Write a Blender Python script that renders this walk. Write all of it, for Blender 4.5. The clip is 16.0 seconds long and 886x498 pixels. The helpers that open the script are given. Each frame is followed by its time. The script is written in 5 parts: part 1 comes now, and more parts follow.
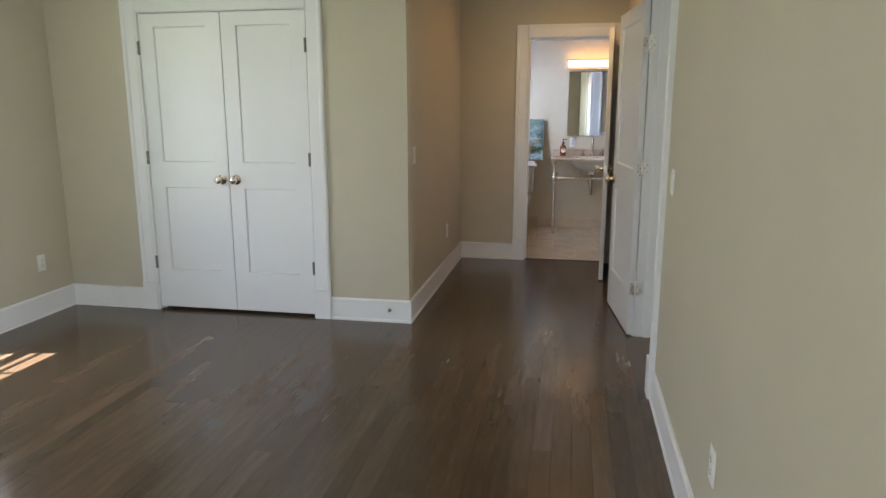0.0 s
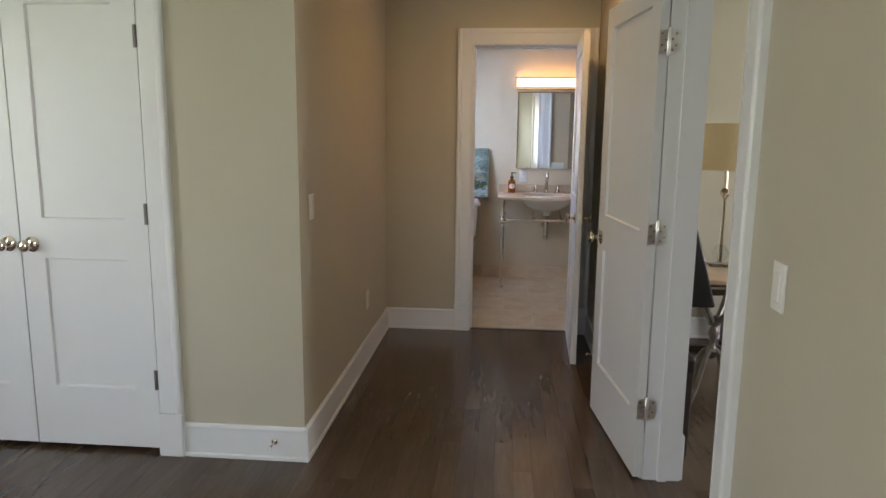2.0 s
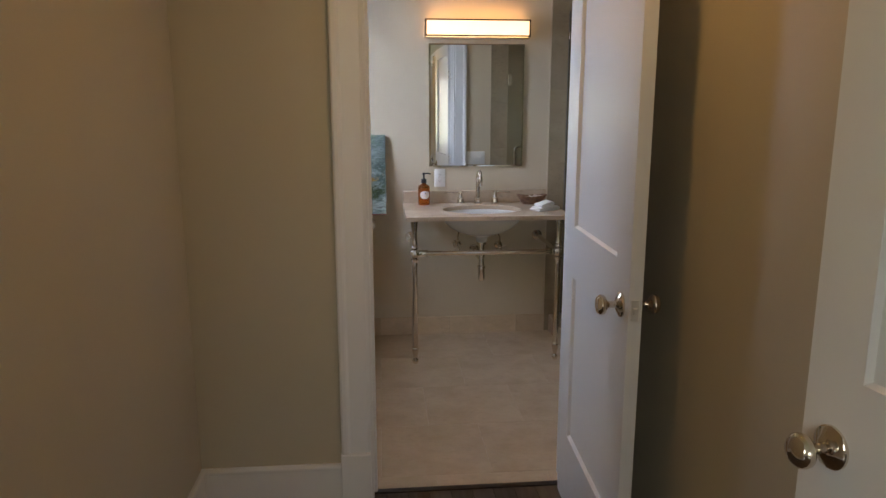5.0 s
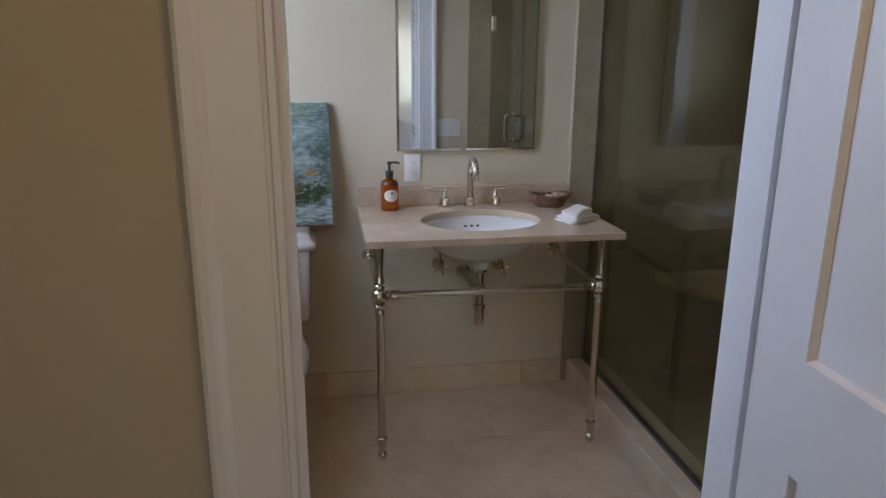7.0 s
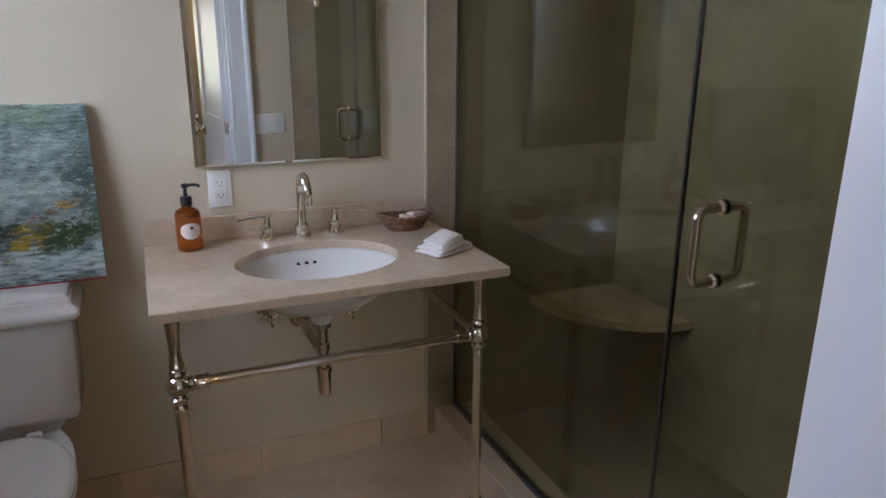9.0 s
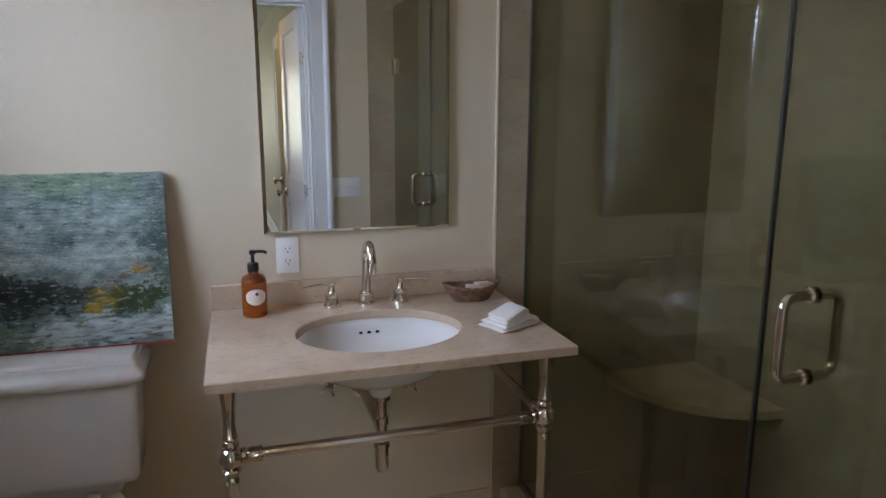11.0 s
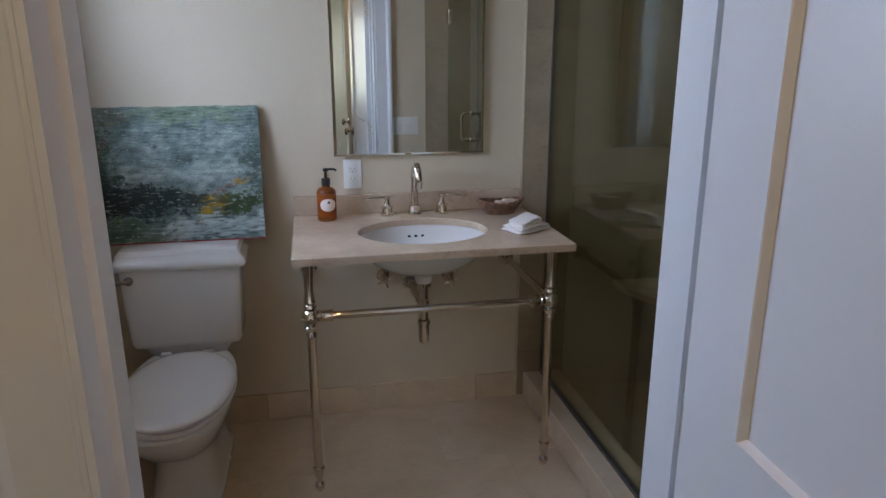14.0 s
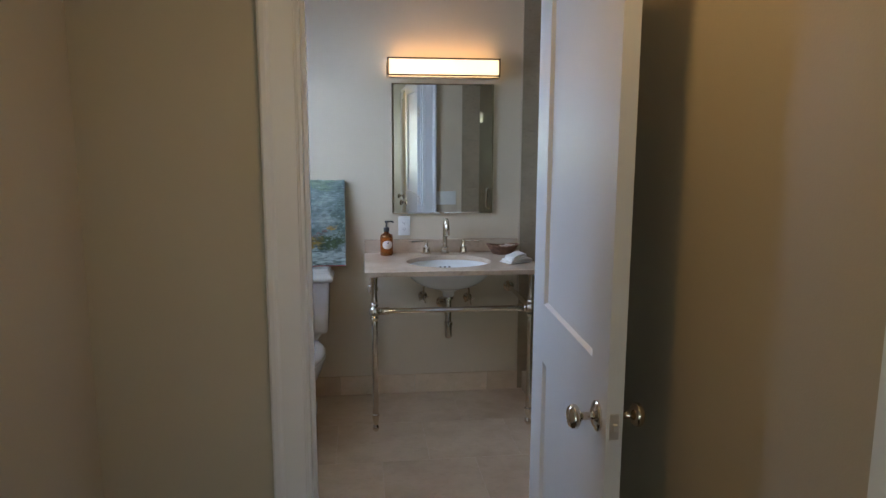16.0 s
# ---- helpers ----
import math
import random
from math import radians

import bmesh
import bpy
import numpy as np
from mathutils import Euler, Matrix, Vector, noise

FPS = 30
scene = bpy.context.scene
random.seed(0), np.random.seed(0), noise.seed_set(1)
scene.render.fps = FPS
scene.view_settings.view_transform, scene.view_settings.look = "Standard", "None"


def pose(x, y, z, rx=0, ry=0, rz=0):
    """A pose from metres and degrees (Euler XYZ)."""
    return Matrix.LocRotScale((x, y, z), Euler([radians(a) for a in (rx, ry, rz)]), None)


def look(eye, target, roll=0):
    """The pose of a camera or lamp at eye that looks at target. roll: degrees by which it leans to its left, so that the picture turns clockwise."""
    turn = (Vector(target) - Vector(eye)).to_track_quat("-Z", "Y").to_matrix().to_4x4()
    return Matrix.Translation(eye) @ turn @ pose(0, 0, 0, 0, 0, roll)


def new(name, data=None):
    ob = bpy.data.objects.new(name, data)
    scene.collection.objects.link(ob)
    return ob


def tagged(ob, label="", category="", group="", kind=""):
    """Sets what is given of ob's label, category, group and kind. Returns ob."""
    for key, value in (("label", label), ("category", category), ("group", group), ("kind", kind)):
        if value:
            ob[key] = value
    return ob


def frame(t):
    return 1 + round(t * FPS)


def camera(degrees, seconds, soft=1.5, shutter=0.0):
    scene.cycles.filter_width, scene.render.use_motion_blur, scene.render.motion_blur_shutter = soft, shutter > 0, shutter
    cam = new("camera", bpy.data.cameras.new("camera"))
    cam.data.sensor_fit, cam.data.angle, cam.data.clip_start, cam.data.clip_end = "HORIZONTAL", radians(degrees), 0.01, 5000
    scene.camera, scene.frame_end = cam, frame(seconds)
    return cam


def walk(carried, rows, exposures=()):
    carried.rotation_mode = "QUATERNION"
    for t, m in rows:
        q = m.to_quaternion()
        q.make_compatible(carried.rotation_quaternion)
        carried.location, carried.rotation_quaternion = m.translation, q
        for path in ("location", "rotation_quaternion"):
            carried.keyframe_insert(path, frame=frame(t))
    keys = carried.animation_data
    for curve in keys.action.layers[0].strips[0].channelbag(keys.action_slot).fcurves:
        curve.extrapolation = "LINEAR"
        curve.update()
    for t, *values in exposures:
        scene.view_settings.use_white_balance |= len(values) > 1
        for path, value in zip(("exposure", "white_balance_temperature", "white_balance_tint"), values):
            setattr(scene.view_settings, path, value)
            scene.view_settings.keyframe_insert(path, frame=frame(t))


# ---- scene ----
EXPOSURES = [(0.0, 3.32, 6600, 13), (1.0, 3.23, 6650, 13), (2.0, 3.19, 6700, 14), (4.0, 2.95, 7450, 14), (7.0, 2.72, 6750, 13), (8.5, 2.74, 6950, 14), (12.0, 2.74, 6800, 13), (14.0, 2.69, 6500, 12), (16.0, 2.73, 6250, 8)]
cam = camera(66.0, 16.0)
ROWS = [
    (0, 0.032, 0.004, 1.417, 10.65, -11.56, 0.02),
    (0.5, -0.028, 0.374, 1.423, 6.06, -10.45, -1.14),
    (1, -0.079, 0.754, 1.439, 5.10, -9.64, -1.09),
    (1.5, -0.119, 1.138, 1.441, 5.06, -9.38, -0.63),
    (2, -0.166, 1.539, 1.443, 5.04, -9.61, -0.57),
    (2.5, -0.204, 1.944, 1.447, 4.75, -9.68, -0.26),
    (3, -0.250, 2.414, 1.427, 3.08, -9.61, -0.21),
    (3.5, -0.289, 2.859, 1.420, 1.04, -9.96, -0.13),
    (4, -0.336, 3.274, 1.421, -1.60, -10.30, 0.04),
    (6.5, -0.331, 5.240, 1.444, -8.08, -13.57, -0.24),
    (7, -0.327, 5.568, 1.444, -9.65, -14.96, -0.31),
    (7.5, -0.305, 5.856, 1.464, -12.24, -17.13, -0.59),
    (8, -0.262, 6.054, 1.445, -16.67, -17.91, -0.39),
    (8.5, -0.236, 6.167, 1.446, -22.33, -17.69, -0.47),
    (8.7, -0.213, 6.195, 1.448, -23.75, -17.19, -0.53),
    (10.8, -0.111, 6.270, 1.482, -18.72, -11.36, -0.22),
    (11, -0.111, 6.273, 1.475, -16.84, -11.41, -0.14),
    (11.5, -0.107, 6.272, 1.476, -12.32, -12.44, 0.07),
    (12, -0.118, 6.260, 1.460, -9.31, -13.39, -0.34),
    (12.5, -0.132, 6.211, 1.439, -8.34, -14.50, -0.51),
    (13, -0.150, 6.107, 1.437, -9.11, -16.08, -0.14),
    (13.5, -0.148, 5.942, 1.419, -10.14, -15.97, 0.31),
    (14, -0.143, 5.735, 1.471, -11.31, -15.65, 0.08),
    (14.5, -0.169, 5.447, 1.477, -12.20, -13.12, -0.38),
    (15, -0.184, 5.129, 1.512, -10.55, -11.34, -0.47),
    (15.5, -0.198, 4.785, 1.530, -7.72, -10.04, -0.37),
    (16, -0.218, 4.421, 1.532, -6.81, -9.08, -0.19),
]
walk(cam, [(t, pose(x, y, z, 90 + pitch, roll, yaw)) for t, x, y, z, yaw, pitch, roll in ROWS], EXPOSURES)

# ---- world, sun and lamps ----
world = bpy.data.worlds.new("world")
scene.world = world
world.use_nodes = True
SUN_WAY = Vector((0.351, 0.072, -0.934))
wn = world.node_tree
sky = wn.nodes.new("ShaderNodeTexSky")
sky.sky_type, sky.sun_disc = "NISHITA", False
sky.sun_elevation, sky.sun_rotation = radians(69), radians(258)
wn.links.new(sky.outputs[0], wn.nodes["Background"].inputs[0])
wn.nodes["Background"].inputs[1].default_value = 0.11
sun = new("sun", bpy.data.lights.new("sun", "SUN"))
sun.data.energy, sun.data.angle, sun.data.color = 5.0, radians(0.5), (1.0, 0.95, 0.87)
sun.matrix_world = look((-6, 0, 12), Vector((-6, 0, 12)) + SUN_WAY)


def area(name, eye, target, w, h, power, colour):
    lamp = new(name, bpy.data.lights.new(name, "AREA"))
    lamp.data.shape, lamp.data.size, lamp.data.size_y = "RECTANGLE", w, h
    lamp.data.energy, lamp.data.color = power, colour
    lamp.matrix_world = look(eye, target)
    return lamp


DAY, WARM = (0.98, 0.98, 1.0), (1.0, 0.58, 0.22)
# the sky's light, in the openings of the windows
area("sky_light", (-3.54, 2.73, 1.40), (0.4, 0.9, 1.2), 1.0, 1.25, 2.9, DAY)
area("sky_light", (-1.6, -2.16, 1.45), (-1.6, 3, 1.2), 2.3, 1.35, 4.5, DAY)
area("sky_light", (-1.17, 7.60, 1.70), (1, 7.60, 1.0), 0.84, 0.80, 7.0, (0.56, 0.69, 1.0))
# added lamp at an unseen east window, brightens the study
area("sky_light", (4.33, 4.4, 1.5), (0.6, 4.4, 1.0), 1.4, 1.3, 8.6, DAY)
# warm recessed lamps in the hall's and the far room's ceiling
for x, y, power in ((0.02, 5.53, 0.70), (2.35, 8.0, 1.6)):
    lamp = new("downlight_beam", bpy.data.lights.new("downlight_beam", "AREA"))
    lamp.data.shape, lamp.data.size, lamp.data.energy, lamp.data.color = "DISK", 0.09, power, WARM
    lamp.matrix_world = look((x, y, 2.447), (x, y, 0), 0)


# light of the bulbs that leaves the open top of the sconce over the mirror
for z, way, power in ((1.990, 1, 0.085),):
    area("sconce_bulbs", (0.255, 8.365, z), (0.255, 8.365, z + way), 0.56, 0.05, power, (1.0, 0.50, 0.18))


# ---- materials ----
def node(nt, kind, **inputs):
    n = nt.nodes.new(kind)
    for k, v in inputs.items():
        n.inputs[k.replace("_", " ")].default_value = v
    return n


def ramp(nt, fac, *stops):
    r = nt.nodes.new("ShaderNodeValToRGB")
    while len(r.color_ramp.elements) < len(stops):
        r.color_ramp.elements.new(0.5)
    for e, (p, c) in zip(r.color_ramp.elements, stops):
        e.position, e.color = p, (*c, 1)
    nt.links.new(fac, r.inputs["Fac"])
    return r.outputs["Color"]


def mix(nt, fac, a, b, how="MIX"):
    m = nt.nodes.new("ShaderNodeMix")
    m.data_type, m.blend_type = "RGBA", how
    for socket, v in ((m.inputs[0], fac), (m.inputs[6], a), (m.inputs[7], b)):
        if isinstance(v, bpy.types.NodeSocket):
            nt.links.new(v, socket)
        else:
            socket.default_value = v if not isinstance(v, tuple) else (*v, 1)
    return m.outputs[2]


def maths(nt, op, a, b=0.0, clamp=False):
    m = nt.nodes.new("ShaderNodeMath")
    m.operation, m.use_clamp = op, clamp
    for socket, v in zip(m.inputs, (a, b)):
        if isinstance(v, bpy.types.NodeSocket):
            nt.links.new(v, socket)
        else:
            socket.default_value = v
    return m.outputs[0]


def start_mat(name, rough=0.5, metal=0.0, spec=0.5):
    m = bpy.data.materials.new(name)
    m.use_nodes = True
    nt = m.node_tree
    b = nt.nodes["Principled BSDF"]
    b.inputs["Roughness"].default_value, b.inputs["Metallic"].default_value = rough, metal
    b.inputs["Specular IOR Level"].default_value = spec
    tc = nt.nodes.new("ShaderNodeTexCoord")
    return m, nt, b, tc.outputs["Object"]


def noise_at(nt, vec, scale, detail=5.0, rough=0.55, stretch=None):
    if stretch:
        mp = nt.nodes.new("ShaderNodeMapping")
        mp.inputs["Scale"].default_value = stretch
        nt.links.new(vec, mp.inputs["Vector"])
        vec = mp.outputs["Vector"]
    n = node(nt, "ShaderNodeTexNoise", Scale=scale, Detail=detail, Roughness=rough)
    nt.links.new(vec, n.inputs["Vector"])
    return n.outputs["Fac"]


def bump_to(nt, b, height, strength, distance):
    bp = node(nt, "ShaderNodeBump", Strength=strength, Distance=distance)
    nt.links.new(height, bp.inputs["Height"])
    nt.links.new(bp.outputs["Normal"], b.inputs["Normal"])


def mat(name, colour, rough=0.5, metal=0.0, var=0.06, scale=6.0, bump=0.0, bscale=40.0, spec=0.5, rvar=0.0):
    m, nt, b, vec = start_mat(name, rough, metal, spec)
    big = noise_at(nt, vec, scale)
    low, high = [c * (1 - var) for c in colour], [min(1, c * (1 + var)) for c in colour]
    nt.links.new(ramp(nt, big, (0.3, low), (0.7, high)), b.inputs["Base Color"])
    if rvar:
        nt.links.new(maths(nt, "ADD", maths(nt, "MULTIPLY", noise_at(nt, vec, scale * 4), rvar), rough - rvar / 2), b.inputs["Roughness"])
    if bump:
        bump_to(nt, b, noise_at(nt, vec, bscale, 4.0), bump, 0.003)
    return m


def paint_mat(name, colour):
    # rolled wall paint: faint uneven tone, orange-peel relief
    m, nt, b, vec = start_mat(name, 0.5, 0.0, 0.3)
    tone = noise_at(nt, vec, 1.3, 6.0)
    low, high = [c * 0.965 for c in colour], [c * 1.03 for c in colour]
    nt.links.new(ramp(nt, tone, (0.3, low), (0.7, high)), b.inputs["Base Color"])
    bump_to(nt, b, noise_at(nt, vec, 210.0, 3.0), 0.22, 0.0012)
    return m


def wood_floor_mat(name, per_object):
    m, nt, b, vec = start_mat(name, 0.3, 0.0, 0.5)
    if per_object:
        oi = nt.nodes.new("ShaderNodeObjectInfo")
        rnd = oi.outputs["Random"]
    else:
        rnd = nt.nodes.new("ShaderNodeNewGeometry").outputs["Random Per Island"]
    shift = nt.nodes.new("ShaderNodeVectorMath")
    shift.operation = "ADD"
    comb = nt.nodes.new("ShaderNodeCombineXYZ")
    nt.links.new(maths(nt, "MULTIPLY", rnd, 37.0), comb.inputs["X"])
    nt.links.new(maths(nt, "MULTIPLY", rnd, 91.0), comb.inputs["Y"])
    nt.links.new(vec, shift.inputs[0])
    nt.links.new(comb.outputs[0], shift.inputs[1])
    at = shift.outputs[0]
    grain = noise_at(nt, at, 9.0, 8.0, 0.65, (4.0, 0.45, 1.0))
    pores = noise_at(nt, at, 60.0, 4.0, 0.6, (6.0, 0.18, 1.0))
    base = ramp(nt, grain, (0.2, (0.065, 0.042, 0.026)), (0.5, (0.086, 0.058, 0.038)), (0.8, (0.116, 0.082, 0.056)))
    tone = ramp(nt, rnd, (0.0, (0.74, 0.73, 0.72)), (0.9, (1.06, 1.06, 1.06)), (1.0, (1.28, 1.29, 1.30)))
    col = mix(nt, 1.0, base, tone, "MULTIPLY")
    col = mix(nt, maths(nt, "MULTIPLY", ramp(nt, pores, (0.5, (0, 0, 0)), (0.75, (1, 1, 1))), 0.05), col, (0.035, 0.022, 0.014))
    nt.links.new(col, b.inputs["Base Color"])
    nt.links.new(maths(nt, "ADD", maths(nt, "MULTIPLY", pores, 0.05), 0.17), b.inputs["Roughness"])
    return m


def stone_mat(name, light, dark, rough, vein=1.0):
    # cream limestone with clouds, fossil flecks and faint veins, varied from piece to piece
    m, nt, b, vec = start_mat(name, rough, 0.0, 0.5)
    rnd = nt.nodes.new("ShaderNodeObjectInfo").outputs["Random"]
    shift = nt.nodes.new("ShaderNodeVectorMath")
    shift.operation = "ADD"
    comb = nt.nodes.new("ShaderNodeCombineXYZ")
    for k, s in zip("XYZ", (23.0, 51.0, 17.0)):
        nt.links.new(maths(nt, "MULTIPLY", rnd, s), comb.inputs[k])
    nt.links.new(vec, shift.inputs[0])
    nt.links.new(comb.outputs[0], shift.inputs[1])
    at = shift.outputs[0]
    cloud = noise_at(nt, at, 5.0, 7.0, 0.6)
    col = ramp(nt, cloud, (0.3, dark), (0.62, light))
    flecks = noise_at(nt, at, 34.0, 5.0, 0.6, (1.0, 1.7, 1.3))
    col = mix(nt, maths(nt, "MULTIPLY", ramp(nt, flecks, (0.55, (0, 0, 0)), (0.7, (1, 1, 1))), 0.45 * vein), col, tuple(c * 0.72 for c in dark))
    col = mix(nt, maths(nt, "MULTIPLY", ramp(nt, flecks, (0.28, (1, 1, 1)), (0.4, (0, 0, 0))), 0.35 * vein), col, tuple(min(1, c * 1.12) for c in light))
    col = mix(nt, 1.0, col, ramp(nt, rnd, (0.0, (0.95, 0.945, 0.94)), (1.0, (1.04, 1.04, 1.04))), "MULTIPLY")
    nt.links.new(col, b.inputs["Base Color"])
    nt.links.new(maths(nt, "ADD", maths(nt, "MULTIPLY", cloud, 0.12), rough - 0.06), b.inputs["Roughness"])
    bump_to(nt, b, flecks, 0.12, 0.0008)
    return m


def glass_mat(name, tint, rough=0.0):
    m = bpy.data.materials.new(name)
    m.use_nodes = True
    nt = m.node_tree
    nt.nodes.remove(nt.nodes["Principled BSDF"])
    out = nt.nodes["Material Output"]
    clear = node(nt, "ShaderNodeBsdfTransparent", Color=(*tint, 1))
    gloss = node(nt, "ShaderNodeBsdfGlossy", Roughness=rough)
    lw = node(nt, "ShaderNodeLayerWeight", Blend=0.5)
    fr = maths(nt, "ADD", maths(nt, "MULTIPLY", maths(nt, "POWER", lw.outputs["Facing"], 3.8), 0.9), 0.046)
    mx = nt.nodes.new("ShaderNodeMixShader")
    nt.links.new(fr, mx.inputs[0])
    nt.links.new(clear.outputs[0], mx.inputs[1])
    nt.links.new(gloss.outputs[0], mx.inputs[2])
    nt.links.new(mx.outputs[0], out.inputs[0])
    return m


def glow_mat(name, colour, strength):
    m = bpy.data.materials.new(name)
    m.use_nodes = True
    b = m.node_tree.nodes["Principled BSDF"]
    b.inputs["Base Color"].default_value = (0.9, 0.85, 0.75, 1)
    b.inputs["Emission Color"].default_value = (*colour, 1)
    b.inputs["Emission Strength"].default_value = strength
    return m


def canvas_mat():
    # the abstract landscape: grey-blue sky, dark bank, green edges, ochre marks, pale water, in thick paint
    m, nt, b, vec = start_mat("abstract_oil_paint", 0.5, 0.0, 0.3)
    sep = nt.nodes.new("ShaderNodeSeparateXYZ")
    warp = noise_at(nt, vec, 9.0, 8.0, 0.75)
    nt.links.new(vec, sep.inputs[0])
    wob = maths(nt, "MULTIPLY", maths(nt, "SUBTRACT", warp, 0.5), 0.5)
    u = maths(nt, "ADD", maths(nt, "MULTIPLY", sep.outputs["X"], 1 / 0.58), maths(nt, "MULTIPLY", wob, 0.9))
    v = maths(nt, "ADD", maths(nt, "MULTIPLY", sep.outputs["Z"], 1 / 0.48), wob)
    dabs = noise_at(nt, vec, 20.0, 7.0, 0.7, (0.7, 1.0, 2.6))
    cloud = noise_at(nt, vec, 7.0, 9.0, 0.68, (0.8, 1.0, 1.5))
    fine = noise_at(nt, vec, 46.0, 5.0, 0.7, (0.6, 1.0, 2.2))

    def blob(cu, cv, ru, rv):
        a = maths(nt, "POWER", maths(nt, "ABSOLUTE", maths(nt, "DIVIDE", maths(nt, "SUBTRACT", u, cu), ru)), 2.0)
        c = maths(nt, "POWER", maths(nt, "ABSOLUTE", maths(nt, "DIVIDE", maths(nt, "SUBTRACT", v, cv), rv)), 2.0)
        return maths(nt, "SUBTRACT", 1.0, maths(nt, "ADD", a, c), True)

    def soft(mask, gain=1.0, amount=1.0):
        # broken dabs inside the blob only
        rough = maths(nt, "MULTIPLY", maths(nt, "SUBTRACT", maths(nt, "ADD", maths(nt, "MULTIPLY", dabs, 0.6), maths(nt, "MULTIPLY", fine, 0.4)), 0.5), 11.0)
        lay = maths(nt, "MULTIPLY", maths(nt, "ADD", maths(nt, "MULTIPLY", mask, 2.2 * gain), maths(nt, "SUBTRACT", rough, 0.75)), 1.5, True)
        return maths(nt, "MULTIPLY", maths(nt, "MULTIPLY", lay, maths(nt, "MULTIPLY", mask, 5.0, True)), amount)

    col = ramp(nt, cloud, (0.32, (0.085, 0.128, 0.112)), (0.48, (0.200, 0.262, 0.245)), (0.64, (0.43, 0.49, 0.465)))
    col = mix(nt, soft(blob(0.62, 1.0, 0.50, 0.13), 1.0, 0.75), col, (0.21, 0.28, 0.17))
    col = mix(nt, soft(blob(0.10, 0.95, 0.22, 0.12), 1.0, 0.7), col, (0.15, 0.13, 0.085))
    col = mix(nt, soft(blob(-0.02, 0.50, 0.24, 0.52), 1.3, 0.9), col, (0.040, 0.085, 0.042))
    col = mix(nt, soft(blob(0.05, 0.76, 0.09, 0.07), 1.0, 0.8), col, (0.16, 0.095, 0.06))
    col = mix(nt, soft(blob(0.09, 0.42, 0.14, 0.16), 1.0, 0.8), col, (0.022, 0.034, 0.036))
    col = mix(nt, soft(blob(1.02, 0.56, 0.11, 0.40), 0.9, 0.8), col, (0.035, 0.065, 0.045))
    col = mix(nt, soft(blob(0.30, 0.31, 0.56, 0.17), 1.0, 0.95), col, (0.016, 0.028, 0.026))
    col = mix(nt, soft(blob(0.12, 0.28, 0.22, 0.07), 1.0, 0.7), col, (0.022, 0.016, 0.010))
    col = mix(nt, soft(blob(0.62, 0.33, 0.16, 0.09), 1.0, 0.8), col, (0.035, 0.045, 0.035))
    col = mix(nt, soft(blob(0.15, 0.08, 0.40, 0.14), 1.1, 0.8), col, (0.085, 0.135, 0.075))
    col = mix(nt, soft(blob(0.03, 0.17, 0.13, 0.08), 1.0, 0.85), col, (0.11, 0.17, 0.025))
    col = mix(nt, soft(blob(0.88, 0.29, 0.20, 0.10), 1.2), col, (0.045, 0.075, 0.022))
    col = mix(nt, soft(blob(0.74, 0.28, 0.13, 0.095), 1.0, 0.8), col, (0.16, 0.125, 0.022))
    col = mix(nt, soft(blob(0.73, 0.27, 0.09, 0.075), 0.8, 0.95), col, (0.36, 0.235, 0.025))
    col = mix(nt, soft(blob(0.91, 0.46, 0.07, 0.045), 1.0, 0.9), col, (0.50, 0.28, 0.05))
    col = mix(nt, soft(blob(0.79, 0.385, 0.06, 0.035), 0.9, 0.7), col, (0.20, 0.050, 0.026))
    col = mix(nt, soft(blob(0.74, 0.11, 0.40, 0.12), 1.0, 0.85), col, (0.44, 0.53, 0.53))
    col = mix(nt, 1.0, col, ramp(nt, dabs, (0.30, (0.38, 0.42, 0.40)), (0.5, (0.95, 0.97, 0.95)), (0.70, (1.5, 1.5, 1.46))), "MULTIPLY")
    col = mix(nt, maths(nt, "MULTIPLY", ramp(nt, fine, (0.56, (0, 0, 0)), (0.62, (1, 1, 1))), 0.55), col, (0.52, 0.59, 0.58))
    col = mix(nt, maths(nt, "MULTIPLY", ramp(nt, fine, (0.37, (1, 1, 1)), (0.43, (0, 0, 0))), 0.7), col, (0.025, 0.038, 0.036))
    nt.links.new(col, b.inputs["Base Color"])
    bump_to(nt, b, maths(nt, "ADD", dabs, fine), 1.0, 0.006)
    return m


def fabric_mat(name, colour, scale=500.0):
    m, nt, b, vec = start_mat(name, 0.9, 0.0, 0.2)
    weave = noise_at(nt, vec, scale, 3.0)
    nt.links.new(ramp(nt, weave, (0.3, [c * 0.85 for c in colour]), (0.7, colour)), b.inputs["Base Color"])
    bump_to(nt, b, weave, 0.6, 0.002)
    return m


PAINT = paint_mat("greige_wall_paint", (0.528, 0.487, 0.385))
BPAINT = paint_mat("cream_wall_paint", (0.60, 0.51, 0.375))
CEIL = paint_mat("ceiling_paint", (0.80, 0.79, 0.76))
TRIM = mat("white_trim_paint", (0.775, 0.785, 0.795), 0.33, var=0.015, scale=3.0, bump=0.10, bscale=45, rvar=0.08)
PLANK = wood_floor_mat("stained_oak_plank", True)
PLANKS = wood_floor_mat("stained_oak_planks", False)
GAP = mat("floor_joint", (0.045, 0.029, 0.02), 0.5)
TILE = stone_mat("cream_limestone_tile", (0.66, 0.525, 0.38), (0.55, 0.43, 0.30), 0.20, 0.5)
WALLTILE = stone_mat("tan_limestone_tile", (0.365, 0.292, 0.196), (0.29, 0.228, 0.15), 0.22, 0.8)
MARBLE = stone_mat("cream_marble_top", (0.62, 0.49, 0.365), (0.50, 0.385, 0.275), 0.22, 1.0)
